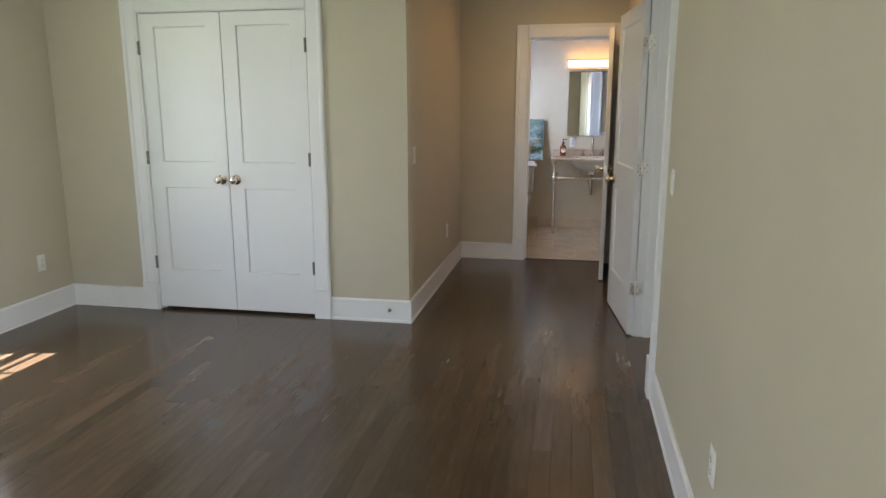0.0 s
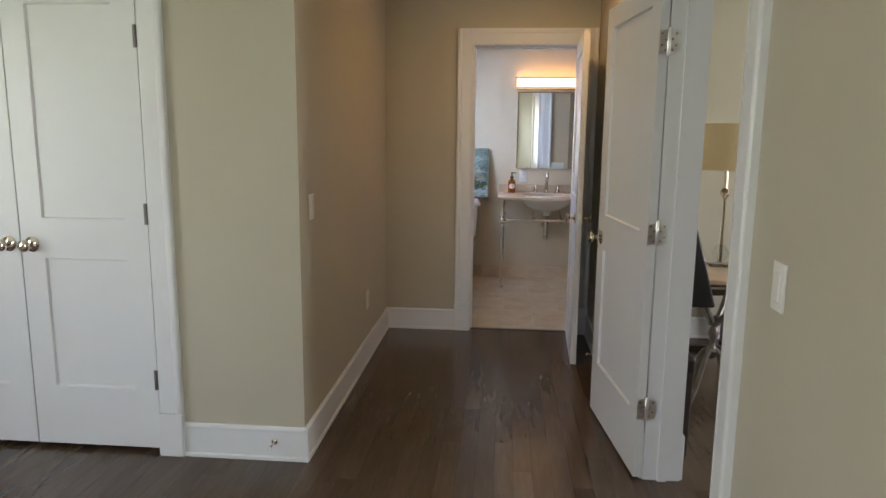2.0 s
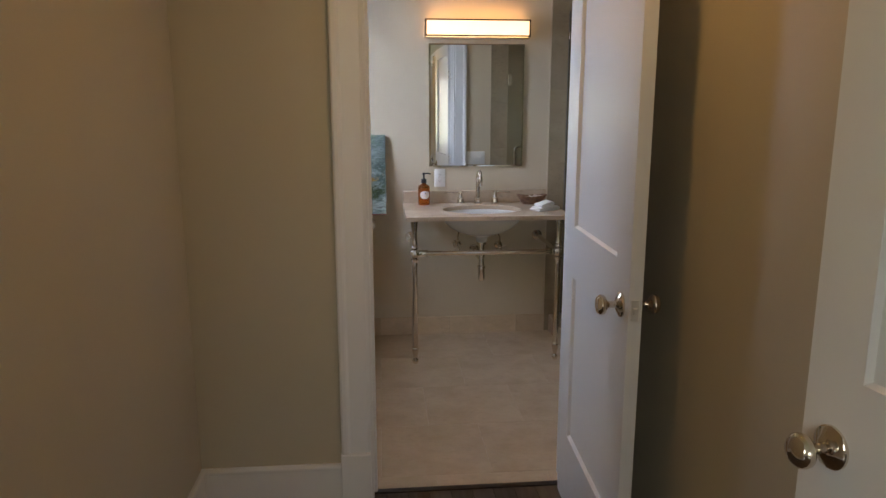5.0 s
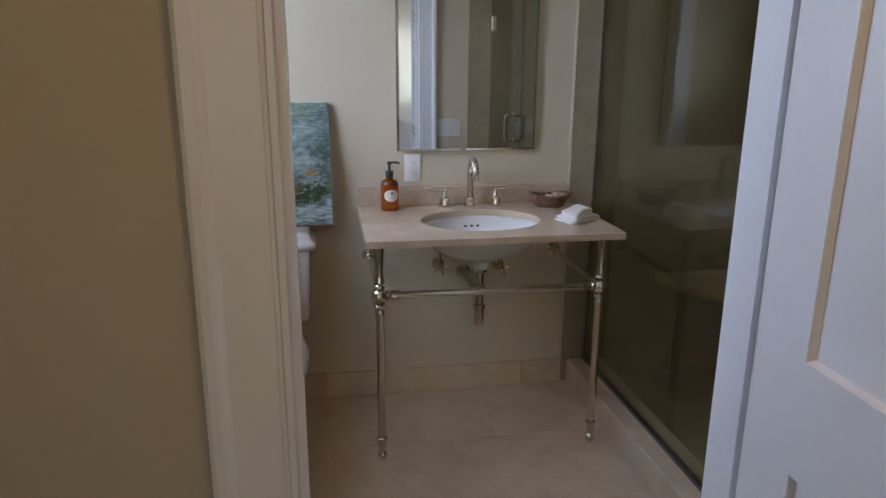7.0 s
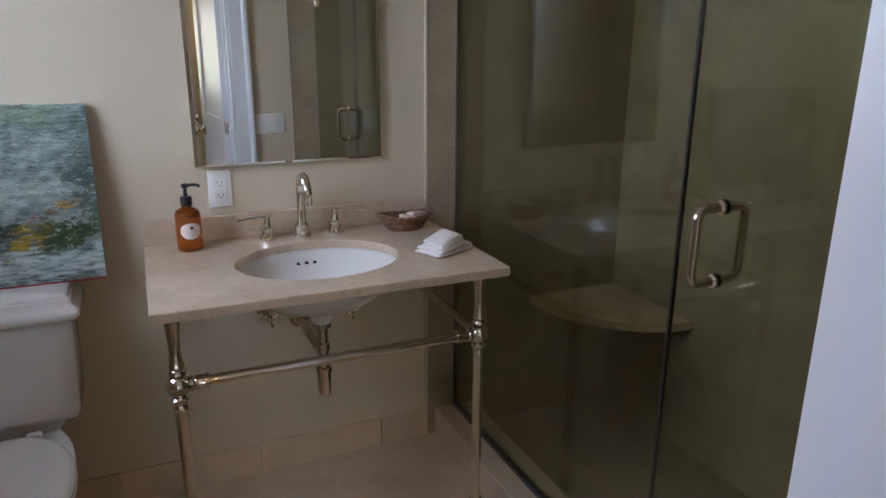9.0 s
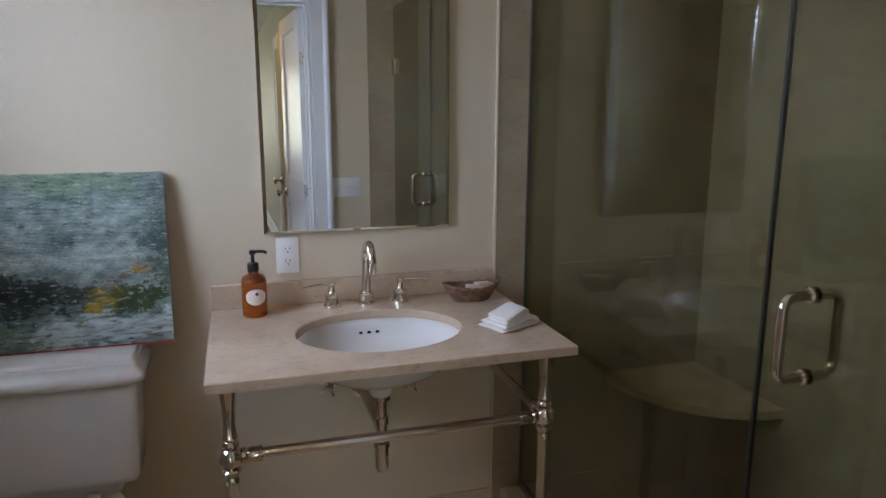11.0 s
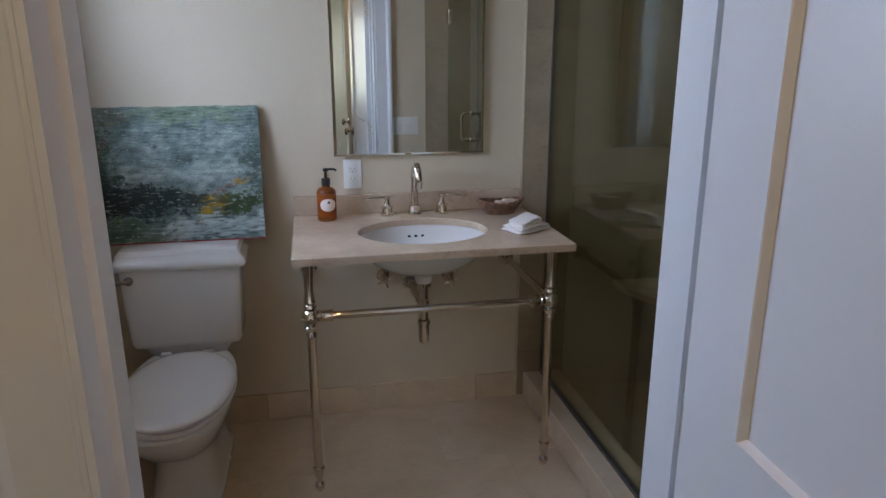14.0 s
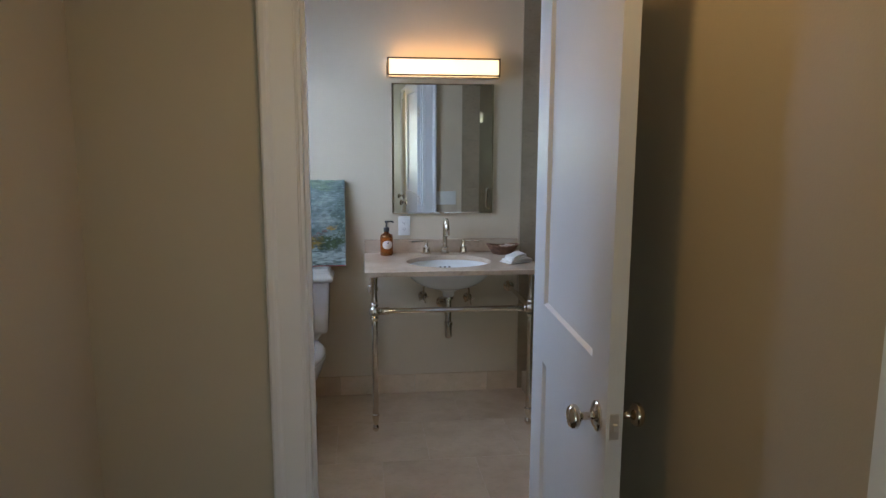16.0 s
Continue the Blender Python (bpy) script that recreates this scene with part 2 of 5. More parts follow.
GROUT = mat("pale_grout", (0.62, 0.505, 0.38), 0.85, var=0.1, scale=30)
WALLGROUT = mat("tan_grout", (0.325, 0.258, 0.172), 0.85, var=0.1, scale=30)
CHROME = mat("polished_nickel", (0.71, 0.645, 0.56), 0.08, metal=1.0, var=0.04, scale=14, rvar=0.05)
STEEL = mat("polished_hinge_metal", (0.85, 0.84, 0.82), 0.34, metal=1.0, var=0.05, scale=20, bump=0.25, bscale=40, rvar=0.1)
OLDNICKEL = mat("dull_nickel", (0.20, 0.19, 0.18), 0.4, metal=0.9, var=0.1, scale=30)
DARKMETAL = mat("bronze_rim", (0.06, 0.045, 0.035), 0.4, metal=0.8)
IRON = mat("grey_wrought_iron", (0.20, 0.185, 0.165), 0.42, metal=0.7, var=0.2, scale=25, bump=0.2, bscale=120)
PORC = mat("white_porcelain", (0.72, 0.705, 0.67), 0.10, var=0.008, scale=3.0)
PLASTIC = mat("white_plastic", (0.78, 0.77, 0.73), 0.35, var=0.01)
DARK = mat("black_opening", (0.012, 0.011, 0.01), 0.8)
BLACK = mat("black_leather", (0.014, 0.013, 0.013), 0.45, var=0.2, scale=30, bump=0.25, bscale=180)
ESPRESSO = mat("dark_stained_wood", (0.03, 0.018, 0.012), 0.35, var=0.25, scale=12)
BLACKPLASTIC = mat("black_plastic", (0.015, 0.014, 0.014), 0.3)
SOAP = mat("amber_soap", (0.60, 0.15, 0.018), 0.06, var=0.05, scale=8)
SOAP.node_tree.nodes["Principled BSDF"].inputs["Transmission Weight"].default_value = 0.7
LABEL = mat("cream_label", (0.80, 0.70, 0.62), 0.6, var=0.02)
TOWEL = fabric_mat("white_terry", (0.84, 0.81, 0.76), 260)
LINEN = fabric_mat("cream_linen_shade", (0.72, 0.58, 0.36), 300)
WICKER = mat("brown_wicker", (0.20, 0.105, 0.06), 0.6, var=0.45, scale=60, bump=0.8, bscale=150)
SHELL = mat("pale_soap_bar", (0.62, 0.50, 0.44), 0.5, var=0.2, scale=40)
REDEDGE = mat("red_canvas_edge", (0.30, 0.035, 0.025), 0.6, var=0.3, scale=30)
TABLETOP = mat("pale_maple_top", (0.60, 0.44, 0.31), 0.16, var=0.12, scale=5, rvar=0.08)
CANVAS = canvas_mat()
GLASS = glass_mat("shower_glass", (0.785, 0.805, 0.685))
PANE = glass_mat("window_pane", (0.96, 0.98, 0.97))
CRYSTAL = glass_mat("clear_crystal", (0.93, 0.95, 0.95))
SCONCE = glow_mat("lit_linen_diffuser", (1.0, 0.63, 0.29), 0.33)
BULB = glow_mat("lit_downlight", (1.0, 0.62, 0.32), 1.8)
MIRROR = bpy.data.materials.new("silvered_mirror")
MIRROR.use_nodes = True
MIRROR.node_tree.nodes["Principled BSDF"].inputs["Base Color"].default_value = (0.88, 0.90, 0.88, 1)
MIRROR.node_tree.nodes["Principled BSDF"].inputs["Metallic"].default_value = 1.0
MIRROR.node_tree.nodes["Principled BSDF"].inputs["Roughness"].default_value = 0.0
LEAF = mat("leaf_green", (0.09, 0.17, 0.035), 0.5, var=0.5, scale=3.0)
GRASS = mat("lawn_green", (0.07, 0.13, 0.03), 0.9, var=0.4, scale=1.0)
BARK = mat("bark_brown", (0.09, 0.065, 0.045), 0.9, var=0.3, scale=8.0, bump=0.6, bscale=30)


# ---- building helpers ----
def bm_box(bm, x0, x1, y0, y1, z0, z1):
    vs = [bm.verts.new(p) for p in ((x0, y0, z0), (x1, y0, z0), (x1, y1, z0), (x0, y1, z0), (x0, y0, z1), (x1, y0, z1), (x1, y1, z1), (x0, y1, z1))]
    for f in ((3, 2, 1, 0), (4, 5, 6, 7), (0, 1, 5, 4), (1, 2, 6, 5), (2, 3, 7, 6), (3, 0, 4, 7)):
        bm.faces.new([vs[i] for i in f])
    return vs


def boxes(*items):
    bm = bmesh.new()
    for it in items:
        bm_box(bm, *it)
    return bm


def rounded(r, segments, *items):
    bm = boxes(*items)
    bmesh.ops.bevel(bm, geom=bm.edges[:], offset=r, segments=segments, affect="EDGES", profile=0.5)
    return bm


def lathe(profile, seg=24, m=None):
    """A turned shape round z from (radius, height) pairs, set by the matrix m."""
    bm = bmesh.new()
    rings = []
    for r, z in profile:
        if r < 1e-5:
            rings.append([bm.verts.new((0, 0, z))])
        else:
            rings.append([bm.verts.new((r * math.cos(2 * math.pi * k / seg), r * math.sin(2 * math.pi * k / seg), z)) for k in range(seg)])
    for a, b in zip(rings, rings[1:]):
        for k in range(seg):
            q = [a[k % len(a)], a[(k + 1) % len(a)], b[(k + 1) % len(b)], b[k % len(b)]]
            q = [v for i, v in enumerate(q) if v not in q[:i]]
            if len(q) > 2:
                bm.faces.new(q)
    for ring in (rings[0], rings[-1]):
        if len(ring) > 2:
            bm.faces.new(ring)
    if m is not None:
        bm.transform(m)
    return bm


def tube(points, radius, seg=12, radii=None):
    """A round bar along a line of points."""
    bm = bmesh.new()
    pts = [Vector(p) for p in points]
    rings, last = [], None
    for i, p in enumerate(pts):
        way = (pts[min(i + 1, len(pts) - 1)] - pts[max(i - 1, 0)]).normalized()
        side = way.orthogonal() if last is None else last - way * last.dot(way)
        side.normalize()
        last, up = side, way.cross(side)
        r = radii[i] if radii else radius
        rings.append([bm.verts.new(p + r * (math.cos(2 * math.pi * k / seg) * side + math.sin(2 * math.pi * k / seg) * up)) for k in range(seg)])
    for a, b in zip(rings, rings[1:]):
        for k in range(seg):
            bm.faces.new((a[k], a[(k + 1) % seg], b[(k + 1) % seg], b[k]))
    bm.faces.new(rings[0])
    bm.faces.new(rings[-1])
    return bm


def arc(centre, radius, a0, a1, n, u, v):
    """Points on an arc in the plane of u and v, angles in degrees."""
    c, u, v = Vector(centre), Vector(u), Vector(v)
    return [c + radius * (math.cos(radians(a0 + (a1 - a0) * k / n)) * u + math.sin(radians(a0 + (a1 - a0) * k / n)) * v) for k in range(n + 1)]


def solid(name, bm, material, smooth=False):
    me = bpy.data.meshes.new(name)
    bmesh.ops.recalc_face_normals(bm, faces=bm.faces[:])
    bm.to_mesh(me)
    bm.free()
    me.materials.append(material)
    ob = new(name, me)
    if smooth:
        me.shade_smooth()
        me.set_sharp_from_angle(angle=radians(40))
    return ob


def part(name, bm, material, parent, label="", smooth=False):
    ob = solid(name, bm, material, smooth)
    ob.parent = parent
    return tagged(ob, label)


def thing(name, m, label, category, group="", kind=""):
    root = new(name)
    root.empty_display_size = 0.1
    root.matrix_world = m
    return tagged(root, label, category, group, kind)


def setting(name, bm, material, label, category):
    return tagged(solid(name, bm, material), label, category, kind="structure")


TO_Y = pose(0, 0, 0, -90)   # turns +z to +y
TO_MY = pose(0, 0, 0, 90)   # turns +z to -y
TO_X = pose(0, 0, 0, 0, 90)  # turns +z to +x
TO_MX = pose(0, 0, 0, 0, -90)

# ---- the large structure ----
CZ = 2.46
HX = -1.012    # hall and bath west wall
RX = 0.472     # east wall of hall and bedroom
CY = 4.318     # closet wall
BY = 6.462     # bath front wall
NY = 8.42      # bath back wall
EX = 1.575      # shower east wall

setting("subfloor", boxes((-3.7, 4.5, -2.3, BY + 0.06, -0.12, -0.012), (EX + 0.1, 4.5, BY + 0.06, 11.2, -0.12, -0.012)), GAP, "dark joints between the floor planks", "floor")
setting("bath_subfloor", boxes((HX - 0.1, EX + 0.1, BY + 0.06, NY + 0.12, -0.12, -0.0009)), GROUT, "pale grout bed under the stone tiles", "floor")
setting("ceiling", boxes((-3.7, 4.5, -2.3, 11.2, CZ, CZ + 0.12)), CEIL, "flat white painted ceiling", "ceiling")
setting("wall_closet", boxes((-3.7, -2.865, CY, CY + 0.12, 0, CZ), (-1.67, HX - 0.12, CY, CY + 0.12, 0, CZ), (-2.865, -1.67, CY, CY + 0.12, 2.055, CZ)), PAINT, "greige painted wall around the double closet doors", "wall")
setting("closet_inside", boxes((-3.7, -3.6, CY + 0.12, 5.1, 0, CZ), (-3.6, HX - 0.12, 5.0, 5.1, 0, CZ)), PAINT, "painted walls inside the closet", "wall")
WX = -3.565
setting("wall_west", boxes((WX - 0.135, WX, -2.3, CY, 0, 0.72), (WX - 0.135, WX, -2.3, CY, 2.07, CZ), (WX - 0.135, WX, 3.27, CY, 0.72, 2.07), (WX - 0.135, WX, -2.3, 2.19, 0.72, 2.07)), PAINT, "greige painted wall with a sunny window", "wall")
setting("wall_hall", boxes((HX - 0.12, HX, CY, BY, 0, CZ)), PAINT, "greige painted hall wall with a light switch", "wall")
BL, BR = -0.393, 0.360
setting("wall_bath_front", boxes((HX - 0.12, BL, BY, BY + 0.12, 0, CZ), (BR, RX + 0.06, BY, BY + 0.12, 0, CZ), (BL, BR, BY, BY + 0.12, 2.055, CZ)), PAINT, "greige painted wall with the bathroom doorway", "wall")
setting("wall_study_north", boxes((RX + 0.06, 1.865, BY, BY + 0.12, 0, CZ), (2.68, 4.5, BY, BY + 0.12, 0, CZ), (1.865, 2.68, BY, BY + 0.12, 2.035, CZ)), PAINT, "greige painted study wall with an open passage", "wall")
SN, SF = 3.430, 4.311
setting("wall_east", boxes((RX, RX + 0.12, -2.3, SN, 0, CZ), (RX, RX + 0.12, SF, BY, 0, CZ), (RX, RX + 0.12, SN, SF, 2.055, CZ)), PAINT, "greige painted wall with an open doorway", "wall")
setting("wall_south", boxes((WX, RX, -2.3, -2.18, 0, 0.75), (WX, RX, -2.3, -2.18, 2.15, CZ), (WX, -2.8, -2.3, -2.18, 0.75, 2.15), (-0.4, RX, -2.3, -2.18, 0.75, 2.15)), PAINT, "greige painted wall with a wide window", "wall")
setting("wall_bath_front_inside", boxes((HX, BL - 0.11, BY + 0.12, BY + 0.124, 0.12, CZ), (BR + 0.11, 0.685, BY + 0.12, BY + 0.124, 0.12, CZ)), BPAINT, "cream painted bathroom wall beside the door", "wall")
setting("wall_bath_north", boxes((HX - 0.12, EX + 0.1, NY, NY + 0.12, 0, CZ)), BPAINT, "cream painted wall behind the vanity", "wall")
VY0, VY1, VZ0, VZ1 = 7.15, 8.05, 1.27, 2.10
setting("wall_bath_west", boxes((HX - 0.12, HX, BY + 0.12, NY, 0, VZ0), (HX - 0.12, HX, BY + 0.12, NY, VZ1, CZ), (HX - 0.12, HX, BY + 0.12, VY0, VZ0, VZ1), (HX - 0.12, HX, VY1, NY, VZ0, VZ1)), BPAINT, "cream painted wall with a small window", "wall")
setting("wall_shower_east", boxes((EX - 0.0067, EX + 0.1, BY + 0.12, NY, 0, CZ)), WALLGROUT, "shower wall behind stone tiles", "wall")
setting("wall_study_east", boxes((4.4, 4.5, -2.3, 3.6, 0, CZ), (4.4, 4.5, 5.2, 11.2, 0, CZ), (4.4, 4.5, 3.6, 5.2, 0, 0.8), (4.4, 4.5, 3.6, 5.2, 2.2, CZ)), PAINT, "greige painted wall of the study", "wall")
setting("wall_study_south", boxes((RX + 0.12, 4.4, -2.3, -2.2, 0, CZ)), PAINT, "greige painted wall of the study", "wall")
bm = boxes((0, 0.1, -2.6, 0, 0, CZ))
bm.transform(pose(3.30, 9.45, 0, 0, 0, -9.5))
setting("wall_passage", bm, PAINT, "greige painted passage wall in warm lamp light", "wall")
setting("wall_passage_end", boxes((EX + 0.1, 4.4, 11.1, 11.2, 0, CZ), (EX + 0.1, EX + 0.2, NY, 11.1, 0, CZ)), PAINT, "greige painted end of the passage", "wall")


def baseboard(name, x0, y0, x1, y1, side, h=0.155):
    """A run of baseboard with a top bead and shoe mould; side: the way it faces (unit x, y)."""
    dx, dy = x1 - x0, y1 - y0
    n = math.hypot(dx, dy)
    bm = bmesh.new()
    prof = [(0, 0), (0.020, 0), (0.020, 0.014), (0.014, 0.020), (0.014, h - 0.022), (0.016, h - 0.018), (0.016, h - 0.010), (0.010, h - 0.002), (0.006, h), (0, h)]
    rings = [[bm.verts.new((x + side[0] * d, y + side[1] * d, z)) for d, z in prof] for x, y in ((x0, y0), (x1, y1))]
    for k in range(len(prof)):
        bm.faces.new((rings[0][k], rings[0][(k + 1) % len(prof)], rings[1][(k + 1) % len(prof)], rings[1][k]))
    bm.faces.new(rings[0])
    bm.faces.new(rings[1])
    return setting(name, bm, TRIM, "tall white baseboard with a small shoe mould", "baseboard")


CW = 0.108
for x0, y0, x1, y1, side in ((WX, -2.18, WX, CY, (1, 0)), (WX, CY, -2.865 - CW, CY, (0, -1)), (-1.67 + CW, CY, HX + 0.018, CY, (0, -1)), (HX, CY - 0.018, HX, BY, (1, 0)), (HX, BY, BL - CW, BY, (0, -1)),
                              (RX, SF + CW, RX, BY, (-1, 0)), (RX, -2.18, RX, SN - CW, (-1, 0)), (WX, -2.18, RX, -2.18, (0, 1)), (RX + 0.12, BY, 1.865 - CW, BY, (0, -1)), (RX + 0.12, SF + CW, RX + 0.12, BY, (1, 0)),
                              (2.68 + CW, BY, 4.4, BY, (0, -1))):
    baseboard("baseboard", x0, y0, x1, y1, side)
p0, p1 = pose(3.30, 9.45, 0, 0, 0, -9.5) @ Vector((0, -2.6, 0)), Vector((3.30, 9.45, 0))
c9, s9 = math.cos(radians(-9.5)), math.sin(radians(-9.5))
baseboard("baseboard", p0.x, p0.y, p1.x, p1.y, (-c9, -s9))


def casing_leg(x, y, z0, z1, w, along, side):
    """One upright of a flat door casing with a back band; along: way from the opening outwards; side: the way it faces."""
    prof = [(0.0, 0.0), (0.0, 0.010), (0.003, 0.014), (0.008, 0.015), (0.010, 0.018), (w - 0.034, 0.018), (w - 0.030, 0.021), (w - 0.026, 0.026), (w - 0.020, 0.029), (w - 0.008, 0.029), (w - 0.002, 0.026), (w, 0.020), (w, 0.0)]
    bm = bmesh.new()
    rings = [[bm.verts.new((x + along[0] * q + side[0] * d, y + along[1] * q + side[1] * d, z)) for q, d in prof] for z in (z0, z1)]
    for k in range(len(prof)):
        bm.faces.new((rings[0][k], rings[0][(k + 1) % len(prof)], rings[1][(k + 1) % len(prof)], rings[1][k]))
    bm.faces.new(rings[0])
    bm.faces.new(rings[1])
    return bm


def doorway(name, lo, hi, plane, axis, side, top, depth, both, label, plinth=True):
    """White jambs, stops, casing and plinth blocks round an opening from lo to hi along axis in the wall face at plane."""
    root = thing(name, Matrix(), label, "door frame", kind="structure")

    def bx(a0, a1, d0, d1, z0, z1):
        d0, d1 = sorted((plane + d0, plane + d1))
        return (a0, a1, d0, d1, z0, z1) if axis == "x" else (d0, d1, a0, a1, z0, z1)

    s = side
    back = depth + (0.017 if both else 0.0)
    part("jamb", boxes(bx(lo - 0.001, lo + 0.008, 0.017 * s, -back * s, 0, top)), TRIM, root)
    part("jamb", boxes(bx(hi - 0.008, hi + 0.001, 0.017 * s, -back * s, 0, top)), TRIM, root)
    part("head_jamb", boxes(bx(lo + 0.008, hi - 0.008, 0.002 * s, -depth * s, top - 0.008, top + 0.001)), TRIM, root)
    part("door_stop", boxes(bx(lo + 0.008, lo + 0.020, -0.042 * s, -0.078 * s, 0, top - 0.008)), TRIM, root)
    part("door_stop", boxes(bx(hi - 0.020, hi - 0.008, -0.042 * s, -0.078 * s, 0, top - 0.008)), TRIM, root)
    part("door_stop", boxes(bx(lo + 0.020, hi - 0.020, -0.042 * s, -0.078 * s, top - 0.020, top - 0.008)), TRIM, root)
    faces = [(0.0, s)] + ([(-depth * s, -s)] if both else [])
    for off, f in faces:
        way = (lambda v: (v, 0)) if axis == "x" else (lambda v: (0, v))
        out = (0, f) if axis == "x" else (f, 0)
        for at, d, w in ((lo, -1, CW), (hi, 1, CW)):
            px, py = (at, plane + off) if axis == "x" else (plane + off, at)
            part("casing", casing_leg(px, py, 0.2 if plinth else 0, top + CW, w, way(d), out), TRIM, root)
            if plinth:
                a0, a1 = sorted((at, at + d * w))
                part("plinth_block", rounded(0.003, 1, bx(a0 - (0.003 if d < 0 else 0), a1 + (0.003 if d > 0 else 0), off + 0.0, off + 0.031 * f, 0.0, 0.198)), TRIM, root)
        part("head_casing", boxes(bx(lo, hi, off, off + 0.018 * f, top, top + CW - 0.030), bx(lo, hi, off, off + 0.0285 * f, top + CW - 0.030, top + CW), bx(lo, hi, off, off + 0.013 * f, top - 0.004, top)), TRIM, root)
    return root


doorway("closet_frame", -2.865, -1.67, CY, "x", -1, 2.055, 0.12, False, "white painted frame with plinth blocks round the closet")
doorway("bath_door_frame", BL, BR, BY, "x", -1, 2.055, 0.124, True, "white painted frame of the bathroom doorway")
doorway("study_door_frame", SN, SF, RX, "y", -1, 2.055, 0.12, True, "white painted frame of the study doorway")
doorway("passage_frame", 1.865, 2.68, BY, "x", -1, 2.035, 0.12, False, "white painted frame of the open passage")
setting("threshold", boxes((BL, BR, BY + 0.035, BY + 0.062, -0.01, 0.004)), ESPRESSO, "dark wooden threshold strip at the bathroom doorway", "threshold")


# ---- windows ----
def window(name, m, w, h, cols, rows, label, deep=0.13):
    """A double-hung window in an opening of w by h; local x along the wall, y outwards, z up from the sill."""
    root = thing(name, m, label, "window", kind="structure")
    part("window_sill", rounded(0.004, 1, (-0.06, w + 0.06, -0.045, deep, -0.03, 0.0)), TRIM, root)
    part("frame", boxes((0, 0.02, 0, deep, 0, h), (w - 0.02, w, 0, deep, 0, h), (0.02, w - 0.02, 0, deep, h - 0.02, h)), TRIM, root)
    part("casing", boxes((-CW, 0, -0.018, 0.0, -0.03, h + CW)), TRIM, root)
    part("casing", boxes((w, w + CW, -0.018, 0.0, -0.03, h + CW)), TRIM, root)
    part("casing", boxes((0, w, -0.018, 0.0, h, h + CW)), TRIM, root)
    for lo, hi, y in ((0.0, h / 2 + 0.02, 0.05), (h / 2 - 0.02, h - 0.02, 0.09)):
        sash = part("sash", boxes((0.02, 0.06, y, y + 0.035, lo, hi), (w - 0.06, w - 0.02, y, y + 0.035, lo, hi), (0.06, w - 0.06, y, y + 0.035, lo, lo + 0.045), (0.06, w - 0.06, y, y + 0.035, hi - 0.04, hi)), TRIM, root)
        gw, gh = (w - 0.12) / cols, (hi - lo - 0.085) / rows
        bars = [(0.06 + gw * k - 0.009, 0.06 + gw * k + 0.009, y + 0.006, y + 0.029, lo + 0.045, hi - 0.04) for k in range(1, cols)]
        bars += [(0.06, w - 0.06, y + 0.005, y + 0.030, lo + 0.045 + gh * k - 0.009, lo + 0.045 + gh * k + 0.009) for k in range(1, rows)]
        for bar in bars:
            part("muntin", boxes(bar), TRIM, sash)
        glass = part("pane", boxes((0.055, w - 0.055, y + 0.015, y + 0.019, lo + 0.04, hi - 0.035)), PANE, sash)
        glass.visible_shadow = False
    return root


window("window_1", pose(WX, 3.27, 0.72, 0, 0, 0) @ pose(0, 0, 0, 0, 0, 90) @ pose(-1.08, 0, 0), 1.08, 1.35, 3, 2, "white double-hung window letting sun onto the floor")
window("window_2", pose(-0.4, -2.18, 0.75, 0, 0, 180), 2.4, 1.4, 4, 2, "wide white double-hung window of the bedroom")
window("window_3", pose(HX, VY0, VZ0, 0, 0, 90), VY1 - VY0, VZ1 - VZ0, 2, 2, "small white double-hung bathroom window", 0.12)
blind = thing("venetian_blind", pose(HX - 0.044, VY0 + 0.022, VZ0), "white venetian blind with open slats in the bathroom window", "blind")
part("head_rail", rounded(0.003, 1, (-0.004, 0.046, 0.0, VY1 - VY0 - 0.044, 0.775, 0.808)), TRIM, blind)
part("bottom_rail", rounded(0.003, 1, (0.0, 0.042, 0.0, VY1 - VY0 - 0.044, 0.085, 0.097)), TRIM, blind)
slat_shape = rounded(0.001, 1, (-0.015, 0.015, 0.0, VY1 - VY0 - 0.044, -0.0014, 0.0014))
for k in range(16):
    bm = slat_shape.copy()
    bm.transform(pose(0.021, 0, 0.118 + 0.0425 * k, 0, 30, 0))
    part("slat", bm, TRIM, blind)
slat_shape.free()
for y in (0.14, 0.70):
    part("ladder_cord", boxes((-0.001, 0.0005, y, y + 0.0015, 0.097, 0.776)), TRIM, blind)
# unseen window, added as the opening for the study's fill light
window("unseen_window", pose(4.4, 5.2, 0.8, 0, 0, -90), 1.6, 1.4, 3, 2, "unseen white double-hung window added to light the study", 0.1)


# ---- doors ----
def knob(parent, m):
    """A turned knob on its rose; local z points away from the door."""
    k = part("door_knob", lathe([(0, 0.068), (0.010, 0.0675), (0.020, 0.065), (0.026, 0.059), (0.0275, 0.053), (0.026, 0.047), (0.018, 0.041), (0.012, 0.038), (0.009, 0.034), (0.0085, 0.012), (0.010, 0.009)], 24, m), CHROME, parent, "polished nickel knob", True)
    part("rose", lathe([(0, 0.0), (0.034, 0.0), (0.034, 0.004), (0.031, 0.007), (0.024, 0.009), (0.020, 0.012), (0.012, 0.014), (0, 0.014)], 28, m), CHROME, k, "", True)
    return k


